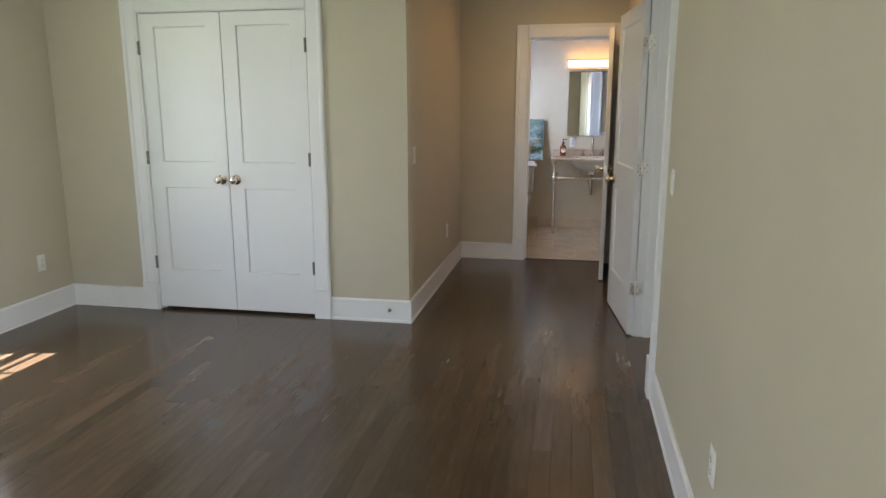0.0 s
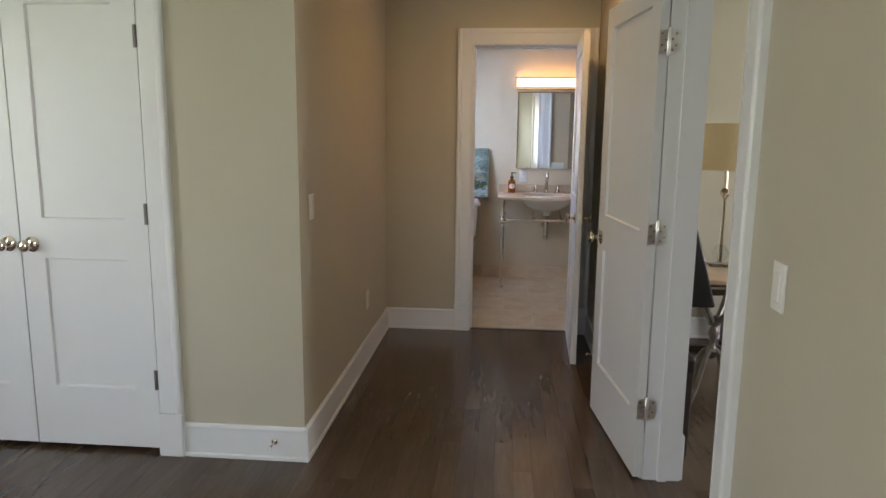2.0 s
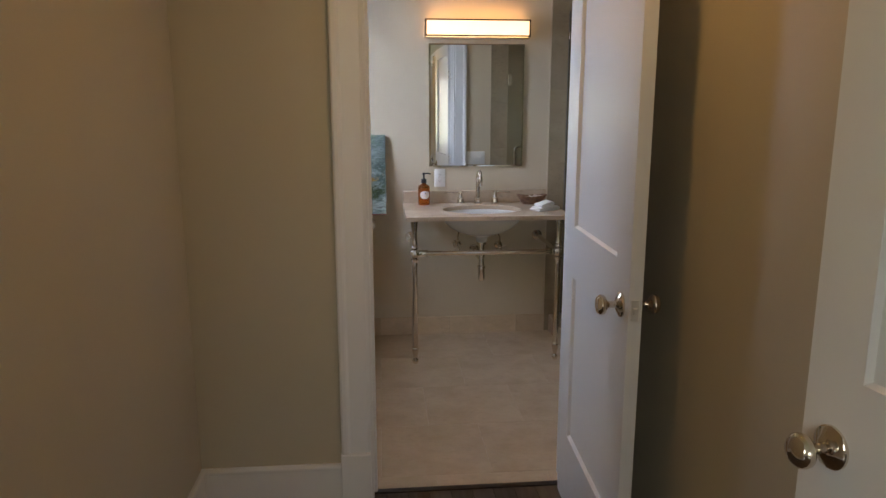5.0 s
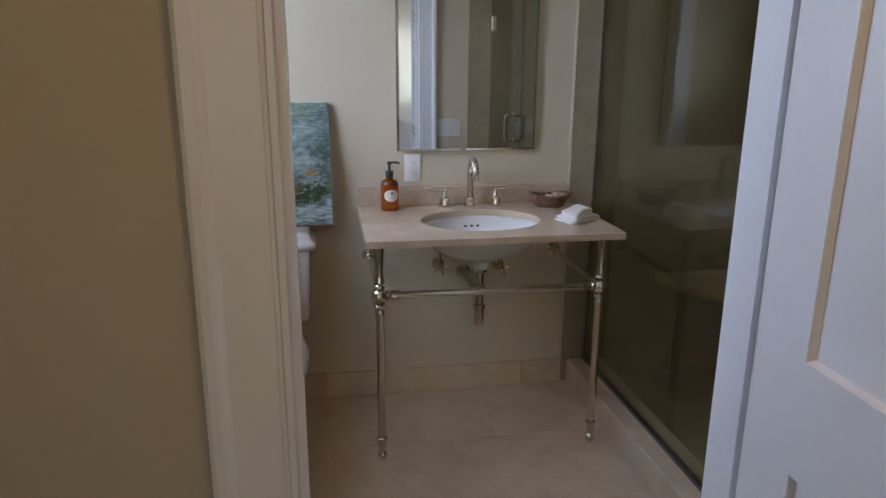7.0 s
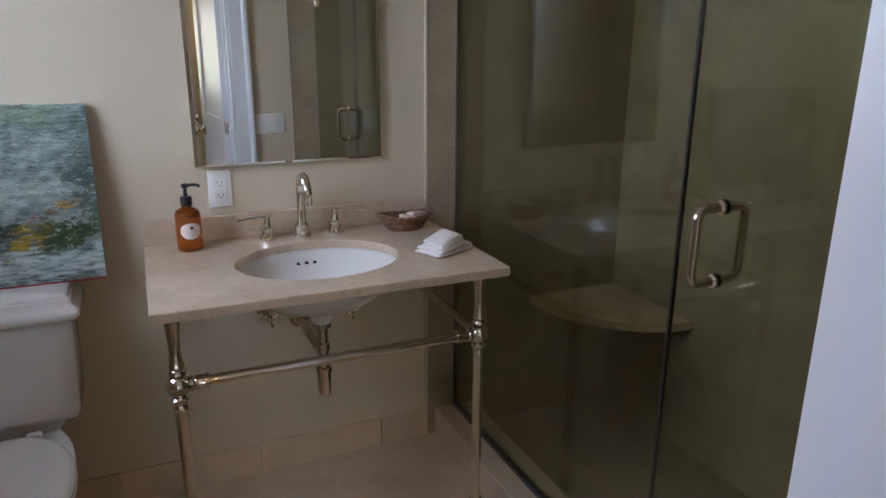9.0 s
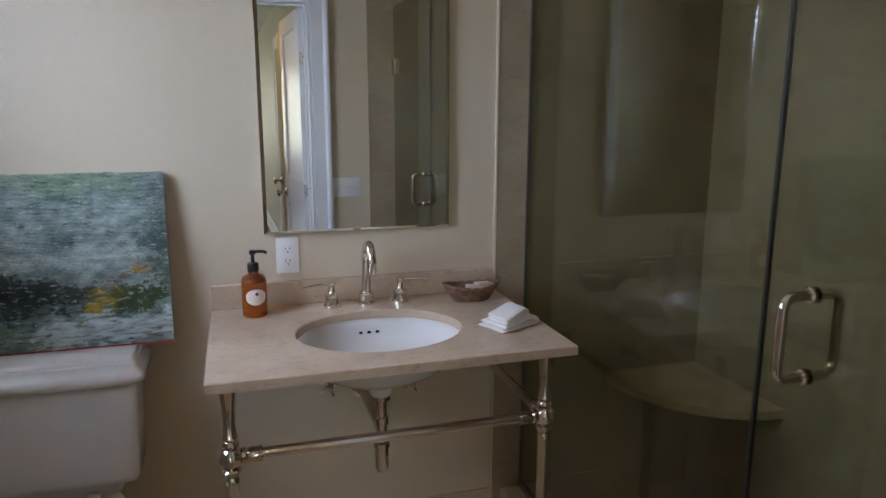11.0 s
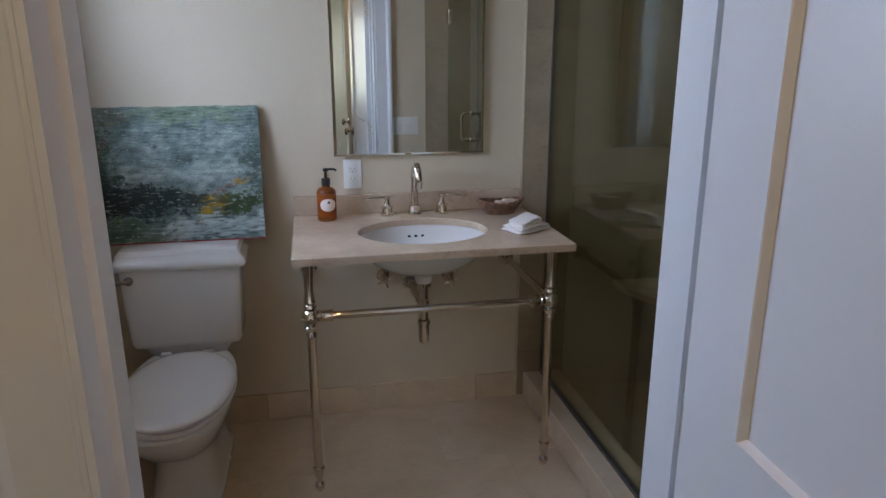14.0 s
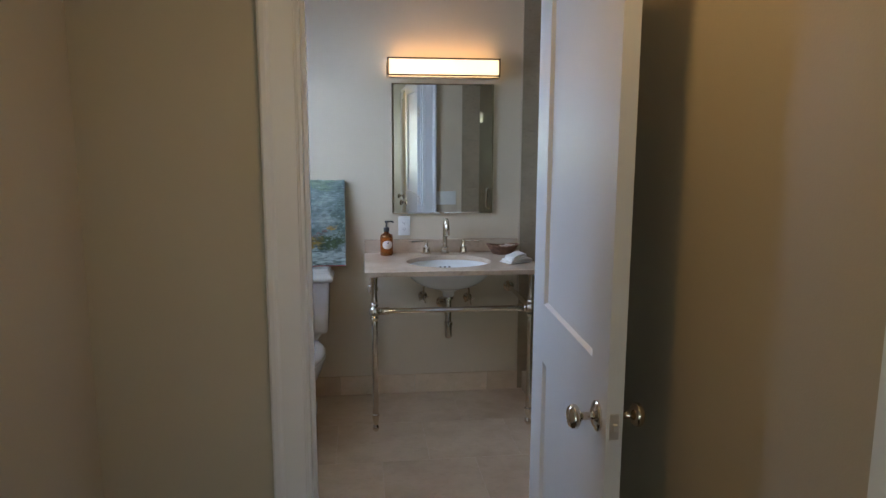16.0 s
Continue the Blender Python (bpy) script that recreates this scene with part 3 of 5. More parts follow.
def leaf(name, w, h, m, label, knobs, st=0.105):
    """A two-panel shaker door; local x from the hinge edge to the free edge, y through its thickness, z up."""
    root = thing(name, m, label, "door", kind="structure")
    t = 0.035
    part("stile", boxes((0, st, 0, t, 0, h)), TRIM, root)
    part("stile", boxes((w - st, w, 0, t, 0, h)), TRIM, root)
    for z0, z1 in ((0, 0.275), (0.865, 1.041), (1.935, h)):
        part("rail", boxes((st, w - st, 0, t, z0, z1)), TRIM, root)
    for z0, z1 in ((0.275, 0.865), (1.041, 1.935)):
        part("panel", boxes((st - 0.004, w - st + 0.004, 0.011, t - 0.011, z0 - 0.004, z1 + 0.004)), TRIM, root)
        bead = bmesh.new()
        for y0, y1 in ((0.002, 0.012), (t - 0.012, t - 0.002)):
            ya, yb = (y0, y1) if y0 < 0.01 else (y1, y0)
            inner = [(st + 0.006, z0 + 0.006), (w - st - 0.006, z0 + 0.006), (w - st - 0.006, z1 - 0.006), (st + 0.006, z1 - 0.006)]
            outer = [(st, z0), (w - st, z0), (w - st, z1), (st, z1)]
            vo = [bead.verts.new((x, ya, z)) for x, z in outer]
            vi = [bead.verts.new((x, yb, z)) for x, z in inner]
            vb = [bead.verts.new((x, yb, z)) for x, z in outer]
            for k in range(4):
                bead.faces.new((vo[k], vo[(k + 1) % 4], vi[(k + 1) % 4], vi[k]))
                bead.faces.new((vb[k], vb[(k + 1) % 4], vi[(k + 1) % 4], vi[k]))
                bead.faces.new((vo[k], vo[(k + 1) % 4], vb[(k + 1) % 4], vb[k]))
        part("panel_bead", bead, TRIM, root)
    for kx, kz, ky in knobs:
        knob(root, pose(kx, 0 if ky < 0 else t, kz) @ (TO_MY if ky < 0 else TO_Y))
    return root


def butt_hinge(parent, m, a0, a1):
    """A three-and-a-half-inch hinge: two leaves with rounded corners at the angles a0, a1 (degrees) round the pin."""
    h = part("hinge", lathe([(0, -0.052), (0.005, -0.051), (0.007, -0.048), (0.007, 0.048), (0.005, 0.051), (0, 0.054)], 14, m), STEEL, parent, "polished steel hinge", True)
    for a in (a0, a1):
        bm = bmesh.new()
        pts = [(0.0, -0.044), (0.026, -0.044), (0.034, -0.041), (0.037, -0.033), (0.037, 0.033), (0.034, 0.041), (0.026, 0.044), (0.0, 0.044)]
        f = [bm.verts.new((x, -0.0012, z)) for x, z in pts]
        g = [bm.verts.new((x, 0.0012, z)) for x, z in pts]
        bm.faces.new(f)
        bm.faces.new(g[::-1])
        for k in range(len(pts)):
            bm.faces.new((f[k], f[(k + 1) % len(pts)], g[(k + 1) % len(pts)], g[k]))
        turn = m @ pose(0, 0, 0, 0, 0, a)
        bm.transform(turn)
        wing = part("hinge_leaf", bm, STEEL, h)
        for sx, sz in ((0.013, -0.030), (0.027, -0.012), (0.013, 0.010), (0.027, 0.030)):
            part("screw", lathe([(0, -0.0025), (0.0035, -0.0022), (0.0045, -0.0012), (0.0045, 0.0012), (0.0035, 0.0022), (0, 0.0025)], 10, turn @ pose(sx, 0, sz) @ TO_Y), CHROME, h, "", True)
    return h


# closet pair, closed
cw = (2.865 - 1.67 - 0.022) / 2
for x, turn, z in ((-2.857, 0, 0), (-1.678, 1, 0)):
    m = pose(x, CY + 0.004, 0.022)
    if turn:
        m = pose(x - cw, CY + 0.004, 0.022)
    d = leaf("closet_door", cw, 2.02, m, "white two-panel shaker closet door, closed", [((cw - 0.05) if not turn else 0.05, 0.925, -1)])
    d["group"] = "pair of closet doors"
    for hz in (0.33, 1.07, 1.80):
        part("hinge", lathe([(0, -0.046), (0.0085, -0.045), (0.0085, 0.045), (0, 0.046)], 12, pose(-0.002 if not turn else cw + 0.002, -0.017, hz)), OLDNICKEL, d, "small nickel hinge barrel", True)

# bathroom door, swung open into the hall
DA, DW = 87.4, 0.730
bath_door = leaf("door_1", DW, 2.03, pose(BR - 0.006, BY - 0.006, 0.012, 0, 0, 180 + DA) @ pose(0, -0.035, 0), "white two-panel bathroom door, standing wide open", [(DW - 0.062, 0.924, -1), (DW - 0.062, 0.924, 1)], 0.118)
part("latch_plate", rounded(0.002, 1, (DW - 0.0015, DW + 0.0015, 0.006, 0.029, 0.895, 0.953)), STEEL, bath_door, "nickel latch plate")
part("latch_bolt", rounded(0.002, 1, (DW + 0.001, DW + 0.008, 0.011, 0.024, 0.915, 0.932)), STEEL, bath_door)
for hz in (0.28, 1.005, 1.755):
    butt_hinge(bath_door, pose(0.0, 0.036, hz), -90, 97)

# study door, folded back against the hall wall
SA = 6.6
study_door = leaf("door_2", 0.762, 2.03, pose(RX - 0.022, SF - 0.007, 0.012, 0, 0, 90 + SA), "white two-panel door folded back against the wall", [(0.762 - 0.062, 0.924, 1)])
part("latch_plate", rounded(0.002, 1, (0.7605, 0.7635, 0.006, 0.029, 0.895, 0.953)), STEEL, study_door, "nickel latch plate")
for hz in (0.305, 1.045, 1.785):
    butt_hinge(study_door, pose(-0.004, -0.002, hz), 90, -96.6)

setting("strike_plate", rounded(0.001, 1, (BL + 0.006, BL + 0.0095, BY + 0.008, BY + 0.034, 0.900, 0.968)), STEEL, "nickel strike plate let into the jamb", "strike plate")


# ---- electrical plates, door stops ----
def wall_plate(name, m, kind, label, gangs=1):
    """A plastic cover plate; local x along the wall, y out of it, z up."""
    w = 0.070 + 0.046 * (gangs - 1)
    root = thing(name, m, label, "outlet" if kind == "outlet" else "light switch")
    part("plate", rounded(0.0025, 2, (-w / 2, w / 2, 0, 0.006, -0.057, 0.057)), PLASTIC, root, "", True)
    for g in range(gangs):
        cx = (g - (gangs - 1) / 2) * 0.046
        if kind == "outlet":
            for cz in (-0.0195, 0.0195):
                f = part("socket", rounded(0.004, 2, (-0.0165, 0.0165, 0.004, 0.0085, cz - 0.014, cz + 0.014)), PLASTIC, root, "", True)
                for sx in (-0.0065, 0.0065):
                    part("slot", boxes((sx - 0.001, sx + 0.001, 0.0080, 0.0088, cz - 0.002, cz + 0.006)), DARK, f)
                part("slot", lathe([(0, 0.0080), (0.0022, 0.0080), (0.0022, 0.0088), (0, 0.0088)], 8, pose(0, 0, cz - 0.008) @ TO_Y), DARK, f)
        elif kind == "toggle":
            t = rounded(0.0015, 1, (cx - 0.004, cx + 0.004, 0.0, 0.017, -0.006, 0.006))
            bmesh.ops.rotate(t, verts=t.verts[:], cent=(cx, 0, 0), matrix=Matrix.Rotation(radians(28), 3, "X"))
            part("toggle", t, PLASTIC, root)
        else:
            part("rocker", rounded(0.002, 1, (cx - 0.0165, cx + 0.0165, 0.004, 0.010, -0.033, 0.033)), PLASTIC, root)
    return root


wall_plate("wall_outlet", pose(0.030, NY, 1.032, 0, 0, 180), "outlet", "white duplex outlet on the cream wall")
wall_plate("wall_outlet", pose(WX, 4.03, 0.375, 0, 0, -90), "outlet", "white duplex outlet low on the greige wall")
wall_plate("wall_outlet", pose(RX, 1.95, 0.395, 0, 0, 90), "outlet", "white duplex outlet low on the greige wall")
wall_plate("wall_outlet", pose(HX, 5.73, 0.392, 0, 0, -90), "outlet", "white duplex outlet low on the hall wall")
wall_plate("light_switch", pose(HX, 4.49, 1.117, 0, 0, -90), "rocker", "white rocker switch on the hall wall")
wall_plate("light_switch", pose(RX, 3.125, 1.105, 0, 0, 90), "rocker", "white rocker switch beside the study doorway")
wall_plate("light_switch", pose(0.532, BY + 0.124, 1.043, 0, 0, 0), "toggle", "white four-gang toggle switch on the bathroom wall", 4)


def door_stop_peg(m, label):
    root = thing("door_stop", m, label, "door stop")
    part("peg", lathe([(0, 0), (0.013, 0), (0.013, 0.003), (0.006, 0.006), (0.0045, 0.012), (0.0045, 0.052), (0.0075, 0.056), (0.0085, 0.062), (0.006, 0.068), (0, 0.069)], 16), CHROME, root, "", True)
    part("rubber_tip", lathe([(0, 0.068), (0.007, 0.068), (0.007, 0.075), (0, 0.077)], 14), PLASTIC, root, "white rubber tip", True)


door_stop_peg(pose(-1.146, CY - 0.014, 0.088) @ TO_MY, "nickel door stop screwed to the baseboard by the closet")
door_stop_peg(pose(RX - 0.014, 5.72, 0.085) @ TO_MX, "nickel door stop screwed to the hall baseboard")


def downlight(x, y):
    root = thing("recessed_downlight", pose(x, y, CZ), "lit recessed downlight with a white trim ring", "downlight")
    part("trim_ring", lathe([(0.055, -0.004), (0.078, -0.006), (0.080, 0.0), (0.055, 0.0)], 32), TRIM, root, "", True)
    part("lens", lathe([(0, -0.003), (0.054, -0.003), (0.054, 0.0), (0, 0.0)], 32), BULB, root)


downlight(0.02, 5.53)
downlight(2.35, 8.0)


# ---- bathroom: vanity ----
def ellipse_hole_slab(x0, x1, y0, y1, z0, z1, cx, cy, a, b, n=64):
    """A slab with an oval opening, its edges eased."""
    bm = bmesh.new()

    def edge_point(ang):
        dx, dy = math.cos(ang), math.sin(ang)
        ks = [((x1 if dx > 0 else x0) - cx) / dx if abs(dx) > 1e-9 else 1e9, ((y1 if dy > 0 else y0) - cy) / dy if abs(dy) > 1e-9 else 1e9]
        k = min(ks)
        return cx + k * dx, cy + k * dy

    angs = [2 * math.pi * k / n for k in range(n)]
    for x, y in ((x0, y0), (x1, y0), (x1, y1), (x0, y1)):
        angs.append(math.atan2(y - cy, x - cx) % (2 * math.pi))
    angs = sorted(set(angs))
    loops = {}
    for key, z, inset in (("top", z1, 0.003), ("topo", z1 - 0.003, 0), ("bot", z0, 0)):
        outer, inner = [], []
        for t in angs:
            ox, oy = edge_point(t)
            ox, oy = min(max(ox, x0 + inset), x1 - inset), min(max(oy, y0 + inset), y1 - inset)
            outer.append(bm.verts.new((ox, oy, z)))
            inner.append(bm.verts.new((cx + (a + inset) * math.cos(t), cy + (b + inset) * math.sin(t), z)))
        loops[key] = (outer, inner)
    m = len(angs)
    for k in range(m):
        j = (k + 1) % m
        to, ti = loops["top"]
        mo, mi = loops["topo"]
        bo, bi = loops["bot"]
        for q in ((to[k], to[j], ti[j], ti[k]), (to[k], to[j], mo[j], mo[k]), (mo[k], mo[j], bo[j], bo[k]), (ti[k], ti[j], mi[j], mi[k]), (mi[k], mi[j], bi[j], bi[k]), (bo[k], bo[j], bi[j], bi[k])):
            bm.faces.new(q)
    return bm


VX0, VX1, VF, VB, VT = -0.207, 0.722, 7.798, NY - 0.002, 0.875
SX, SY, SA_, SB_ = 0.253, 8.085, 0.232, 0.188
vanity = thing("console_vanity", pose(0, 0, 0), "cream marble console vanity on polished nickel legs", "vanity")
part("marble_top", ellipse_hole_slab(VX0, VX1, VF, VB, VT - 0.026, VT, SX, SY, SA_, SB_), MARBLE, vanity, "cream marble slab with an oval cutout")
part("backsplash", rounded(0.002, 1, (VX0 + 0.004, VX1 - 0.010, VB - 0.020, VB, VT, VT + 0.076)), MARBLE, vanity, "low cream marble backsplash")

# undermount oval basin
bm = bmesh.new()
prof = [(1.035, -0.026), (1.0, -0.029), (0.96, -0.044), (0.885, -0.068), (0.77, -0.094), (0.60, -0.118), (0.40, -0.134), (0.12, -0.142)]
n = 48
inner = [[bm.verts.new((SX + SA_ * s * math.cos(2 * math.pi * k / n), SY + SB_ * s * math.sin(2 * math.pi * k / n), VT + z)) for k in range(n)] for s, z in prof]
outer = [[bm.verts.new((SX + (SA_ * s + 0.012) * math.cos(2 * math.pi * k / n), SY + (SB_ * s + 0.012) * math.sin(2 * math.pi * k / n), VT + z - (0.012 if i > 1 else 0.001))) for k in range(n)] for i, (s, z) in enumerate(prof)]
for grid in (inner, outer):
    for a, b in zip(grid, grid[1:]):
        for k in range(n):
            bm.faces.new((a[k], a[(k + 1) % n], b[(k + 1) % n], b[k]))
    bm.faces.new(grid[-1])
for k in range(n):
    bm.faces.new((inner[0][k], inner[0][(k + 1) % n], outer[0][(k + 1) % n], outer[0][k]))
basin = part("basin", bm, PORC, vanity, "white oval undermount porcelain basin", True)
part("drain_ring", lathe([(0, 0.001), (0.021, 0.002), (0.023, 0.0), (0.020, -0.004), (0, -0.004)], 24, pose(SX, SY, VT - 0.140)), CHROME, basin, "", True)
for dx in (-0.026, 0.0, 0.026):
    at = SY + SB_ * 0.905 * math.sqrt(1 - (dx / SA_) ** 2)
    part("overflow_hole", lathe([(0, 0), (0.0062, 0), (0.0062, 0.004), (0, 0.004)], 14, pose(SX + dx, at - 0.004, VT - 0.066) @ TO_Y), DARK, basin)
part("basin_foot", lathe([(0, -0.198), (0.028, -0.198), (0.032, -0.190), (0.034, -0.172), (0.060, -0.152), (0, -0.145)], 24, pose(SX, SY, VT)), PORC, basin, "", True)

LX, RXL, LY, LZ = -0.160, 0.666, 7.872, 0.655
for lx in (LX, RXL):
    leg = part("leg", lathe([(0, 0.0), (0.010, 0.002), (0.016, 0.010), (0.018, 0.020), (0.015, 0.031), (0.009, 0.037), (0.0095, 0.042), (0.0135, 0.055), (0.0175, 0.075), (0.0185, 0.088), (0.0205, 0.090), (0.0205, 0.095), (0.0160, 0.099),
                              (0.0150, 0.30), (0.0160, LZ - 0.075), (0.0185, LZ - 0.058), (0.0150, LZ - 0.050), (0.0210, LZ - 0.040), (0.0230, LZ - 0.034), (0.016, LZ - 0.028)], 24, pose(lx, LY, 0)), CHROME, vanity, "turned polished nickel leg", True)
    part("ball_joint", lathe([(0, -0.031), (0.012, -0.029), (0.022, -0.022), (0.029, -0.010), (0.030, 0.0), (0.029, 0.010), (0.022, 0.022), (0.012, 0.029), (0, 0.031)], 28, pose(lx, LY, LZ)), CHROME, leg, "", True)
    part("upper_post", lathe([(0.014, 0.026), (0.0215, 0.032), (0.0215, 0.038), (0.0165, 0.044), (0.0205, 0.052), (0.0180, 0.060), (0.0145, 0.085), (0.0160, 0.130), (0.0200, 0.168), (0.0230, VT - 0.026 - LZ), (0, VT - 0.026 - LZ)], 24, pose(lx, LY, LZ)), CHROME, leg, "", True)
    rail = part("side_rail", tube([(lx, LY + 0.02, LZ), (lx, NY - 0.004, LZ + 0.0)], 0.0135, 16), CHROME, vanity, "", True)
    part("collar", lathe([(0.0135, 0.024), (0.0195, 0.026), (0.0195, 0.034), (0.0165, 0.038), (0.0185, 0.044), (0.0185, 0.058), (0.0135, 0.060)], 20, pose(lx, LY, LZ) @ TO_Y), CHROME, rail, "", True)
    part("wall_flange", lathe([(0.0135, -0.030), (0.018, -0.026), (0.020, -0.012), (0.032, -0.006), (0.034, 0.0), (0, 0)], 24, pose(lx, NY, LZ) @ TO_Y), CHROME, rail, "", True)
rail = part("front_rail", tube([(LX + 0.02, LY, LZ), (RXL - 0.02, LY, LZ)], 0.0135, 16), CHROME, vanity, "", True)
for lx, t in ((LX, TO_X), (RXL, TO_MX)):
    part("collar", lathe([(0.0135, 0.024), (0.0200, 0.026), (0.0200, 0.034), (0.0165, 0.038), (0.0188, 0.044), (0.0188, 0.066), (0.0205, 0.068), (0.0205, 0.073), (0.0135, 0.075)], 20, pose(lx, LY, LZ) @ t), CHROME, rail, "", True)

# widespread tap set
tap = thing("faucet", pose(0.264, 8.345, VT), "polished nickel gooseneck faucet on the marble top", "faucet")
part("spout_base", lathe([(0, 0), (0.027, 0.0), (0.027, 0.006), (0.023, 0.010), (0.0215, 0.030), (0.0235, 0.033), (0.0235, 0.037), (0.0190, 0.041), (0, 0.041)], 28), CHROME, tap, "", True)
neck = [Vector((0, 0, z)) for z in (0.035, 0.07, 0.11, 0.145)] + arc((0, -0.055, 0.145), 0.055, 0, 165, 14, (0, 1, 0), (0, 0, 1))
neck += [neck[-1] + Vector((0, 0.010, -0.036)) * k for k in (0.35, 0.7, 1.0)]
part("spout", tube(neck, 0.0135, 18, [0.0150, 0.0142, 0.0138] + [0.0135] * (len(neck) - 5) + [0.0145, 0.0150]), CHROME, tap, "", True)
for hx, way in ((0.155, -1), (0.373, 1)):
    h = thing("tap_lever", pose(hx, 8.345, VT), "polished nickel lever handle beside the spout", "faucet handle", "pair of lever handles")
    part("handle_base", lathe([(0, 0), (0.027, 0), (0.027, 0.006), (0.022, 0.010), (0.020, 0.030), (0.0225, 0.032), (0.0225, 0.037), (0.0140, 0.042), (0.0105, 0.050), (0.0095, 0.066), (0.012, 0.069), (0.012, 0.078), (0.008, 0.081), (0, 0.082)], 24), CHROME, h, "", True)
    bm = tube([(0.0, 0, 0.0735), (way * 0.02, 0, 0.0735), (way * 0.05, -0.012, 0.074), (way * 0.092, -0.030, 0.073)], 0.0045, 10, [0.006, 0.005, 0.0042, 0.0052])
    part("lever", bm, CHROME, h, "", True)

# trap and shut-off valves under the basin
trap = thing("sink_trap", pose(SX, SY, 0), "polished nickel bottle trap below the basin", "drain pipe")
part("tailpiece", lathe([(0, 0.50), (0.0165, 0.50), (0.0165, 0.585), (0.021, 0.587), (0.021, 0.610), (0.0165, 0.613), (0.0165, 0.660), (0.028, 0.664), (0.028, 0.682), (0, 0.682)], 22), CHROME, trap, "", True)
part("trap_cup", lathe([(0, 0.436), (0.010, 0.437), (0.016, 0.441), (0.020, 0.450), (0.020, 0.512), (0.024, 0.515), (0.024, 0.530), (0.018, 0.534), (0, 0.534)], 22), CHROME, trap, "", True)
part("trap_arm", tube([(0, 0.0, 0.560), (0, 0.06, 0.562), (0, NY - SY - 0.002, 0.566)], 0.0145, 14), CHROME, trap, "", True)
part("wall_flange", lathe([(0.015, -0.030), (0.019, -0.026), (0.021, -0.010), (0.032, -0.004), (0.033, 0), (0, 0)], 24, pose(0, NY - SY, 0.566) @ TO_Y), CHROME, trap, "", True)
for vx, vz in ((0.139, 0.607), (0.411, 0.592)):
    v = thing("shutoff_valve", pose(vx, NY, vz), "small nickel shut-off valve with a cross handle", "valve", "pair of shut-off valves")
    part("wall_flange", lathe([(0.0, 0.0), (0.027, 0), (0.026, 0.004), (0.014, 0.010), (0.009, 0.014), (0, 0.014)], 22, TO_MY), CHROME, v, "", True)
    part("valve_body", lathe([(0.008, 0.010), (0.008, 0.045), (0.014, 0.048), (0.014, 0.072), (0.008, 0.076), (0, 0.076)], 18, TO_MY), CHROME, v, "", True)
    cross = part("cross_handle", lathe([(0, 0.074), (0.010, 0.074), (0.011, 0.088), (0.007, 0.093), (0, 0.094)], 16, TO_MY), CHROME, v, "", True)
    for a in (20, 110, 200, 290):
        ca, sa = math.cos(radians(a)), math.sin(radians(a))
        part("spoke", tube([(0, -0.082, 0), (ca * 0.012, -0.082, sa * 0.012), (ca * 0.024, -0.082, sa * 0.024), (ca * 0.030, -0.082, sa * 0.030)], 0.004, 8, [0.0035, 0.0035, 0.0045, 0.0055]), CHROME, cross, "", True)
    supply = [(0, -0.060, 0.010), (0, -0.060, 0.06), ((SX - vx) * 0.15, -0.062, 0.12), ((SX - vx) * 0.45, -0.07, VT - vz - 0.06)]
    part("supply_tube", tube(supply, 0.005, 8), CHROME, v, "", True)

# soap bottle
soap = thing("soap_bottle", pose(-0.078, 8.315, VT), "amber liquid soap bottle with a black pump", "soap bottle")
part("liquid", lathe([(0, 0.0), (0.033, 0.0), (0.0365, 0.004), (0.0365, 0.105), (0, 0.105)], 32), SOAP, soap, "orange amber liquid", True)
part("bottle_neck", lathe([(0.0365, 0.105), (0.035, 0.114), (0.030, 0.121), (0.020, 0.126), (0.0145, 0.130), (0.0135, 0.138)], 32), SOAP, soap, "amber bottle shoulder", True)
bm = bmesh.new()
for i in range(13):
    for z in (0.040, 0.088):
        a = radians(-90 - 48 + 8 * i)
        zz = 0.064 + (0.024 if z > 0.06 else -0.024) * math.sqrt(max(0.0, 1 - ((i - 6) / 6.3) ** 2))
        bm.verts.new((0.0372 * math.cos(a + 0.12), 0.0372 * math.sin(a + 0.12), zz))
bm.verts.ensure_lookup_table()
for i in range(12):
    bm.faces.new((bm.verts[2 * i], bm.verts[2 * i + 2], bm.verts[2 * i + 3], bm.verts[2 * i + 1]))
lab = part("label", bm, LABEL, soap, "pale oval paper label")
bm = bmesh.new()
for k in range(8):
    bm.verts.new((0.0376 * math.cos(radians(-80)) + 0.005 * math.cos(k * math.pi / 4), 0.0376 * math.sin(radians(-80)) - 0.0006, 0.074 + 0.005 * math.sin(k * math.pi / 4)))
bm.faces.new(bm.verts[:])
part("label_mark", bm, DARKMETAL, lab)
part("pump_collar", lathe([(0, 0.136), (0.0165, 0.136), (0.0165, 0.158), (0.0150, 0.161), (0.006, 0.163), (0.005, 0.185), (0.009, 0.187), (0.010, 0.196), (0.006, 0.199), (0, 0.199)], 22), BLACKPLASTIC, soap, "black pump", True)
part("pump_spout", tube([(0, 0, 0.192), (0.015, -0.004, 0.195), (0.032, -0.008, 0.195), (0.041, -0.010, 0.190)], 0.0045, 10), BLACKPLASTIC, soap, "", True)

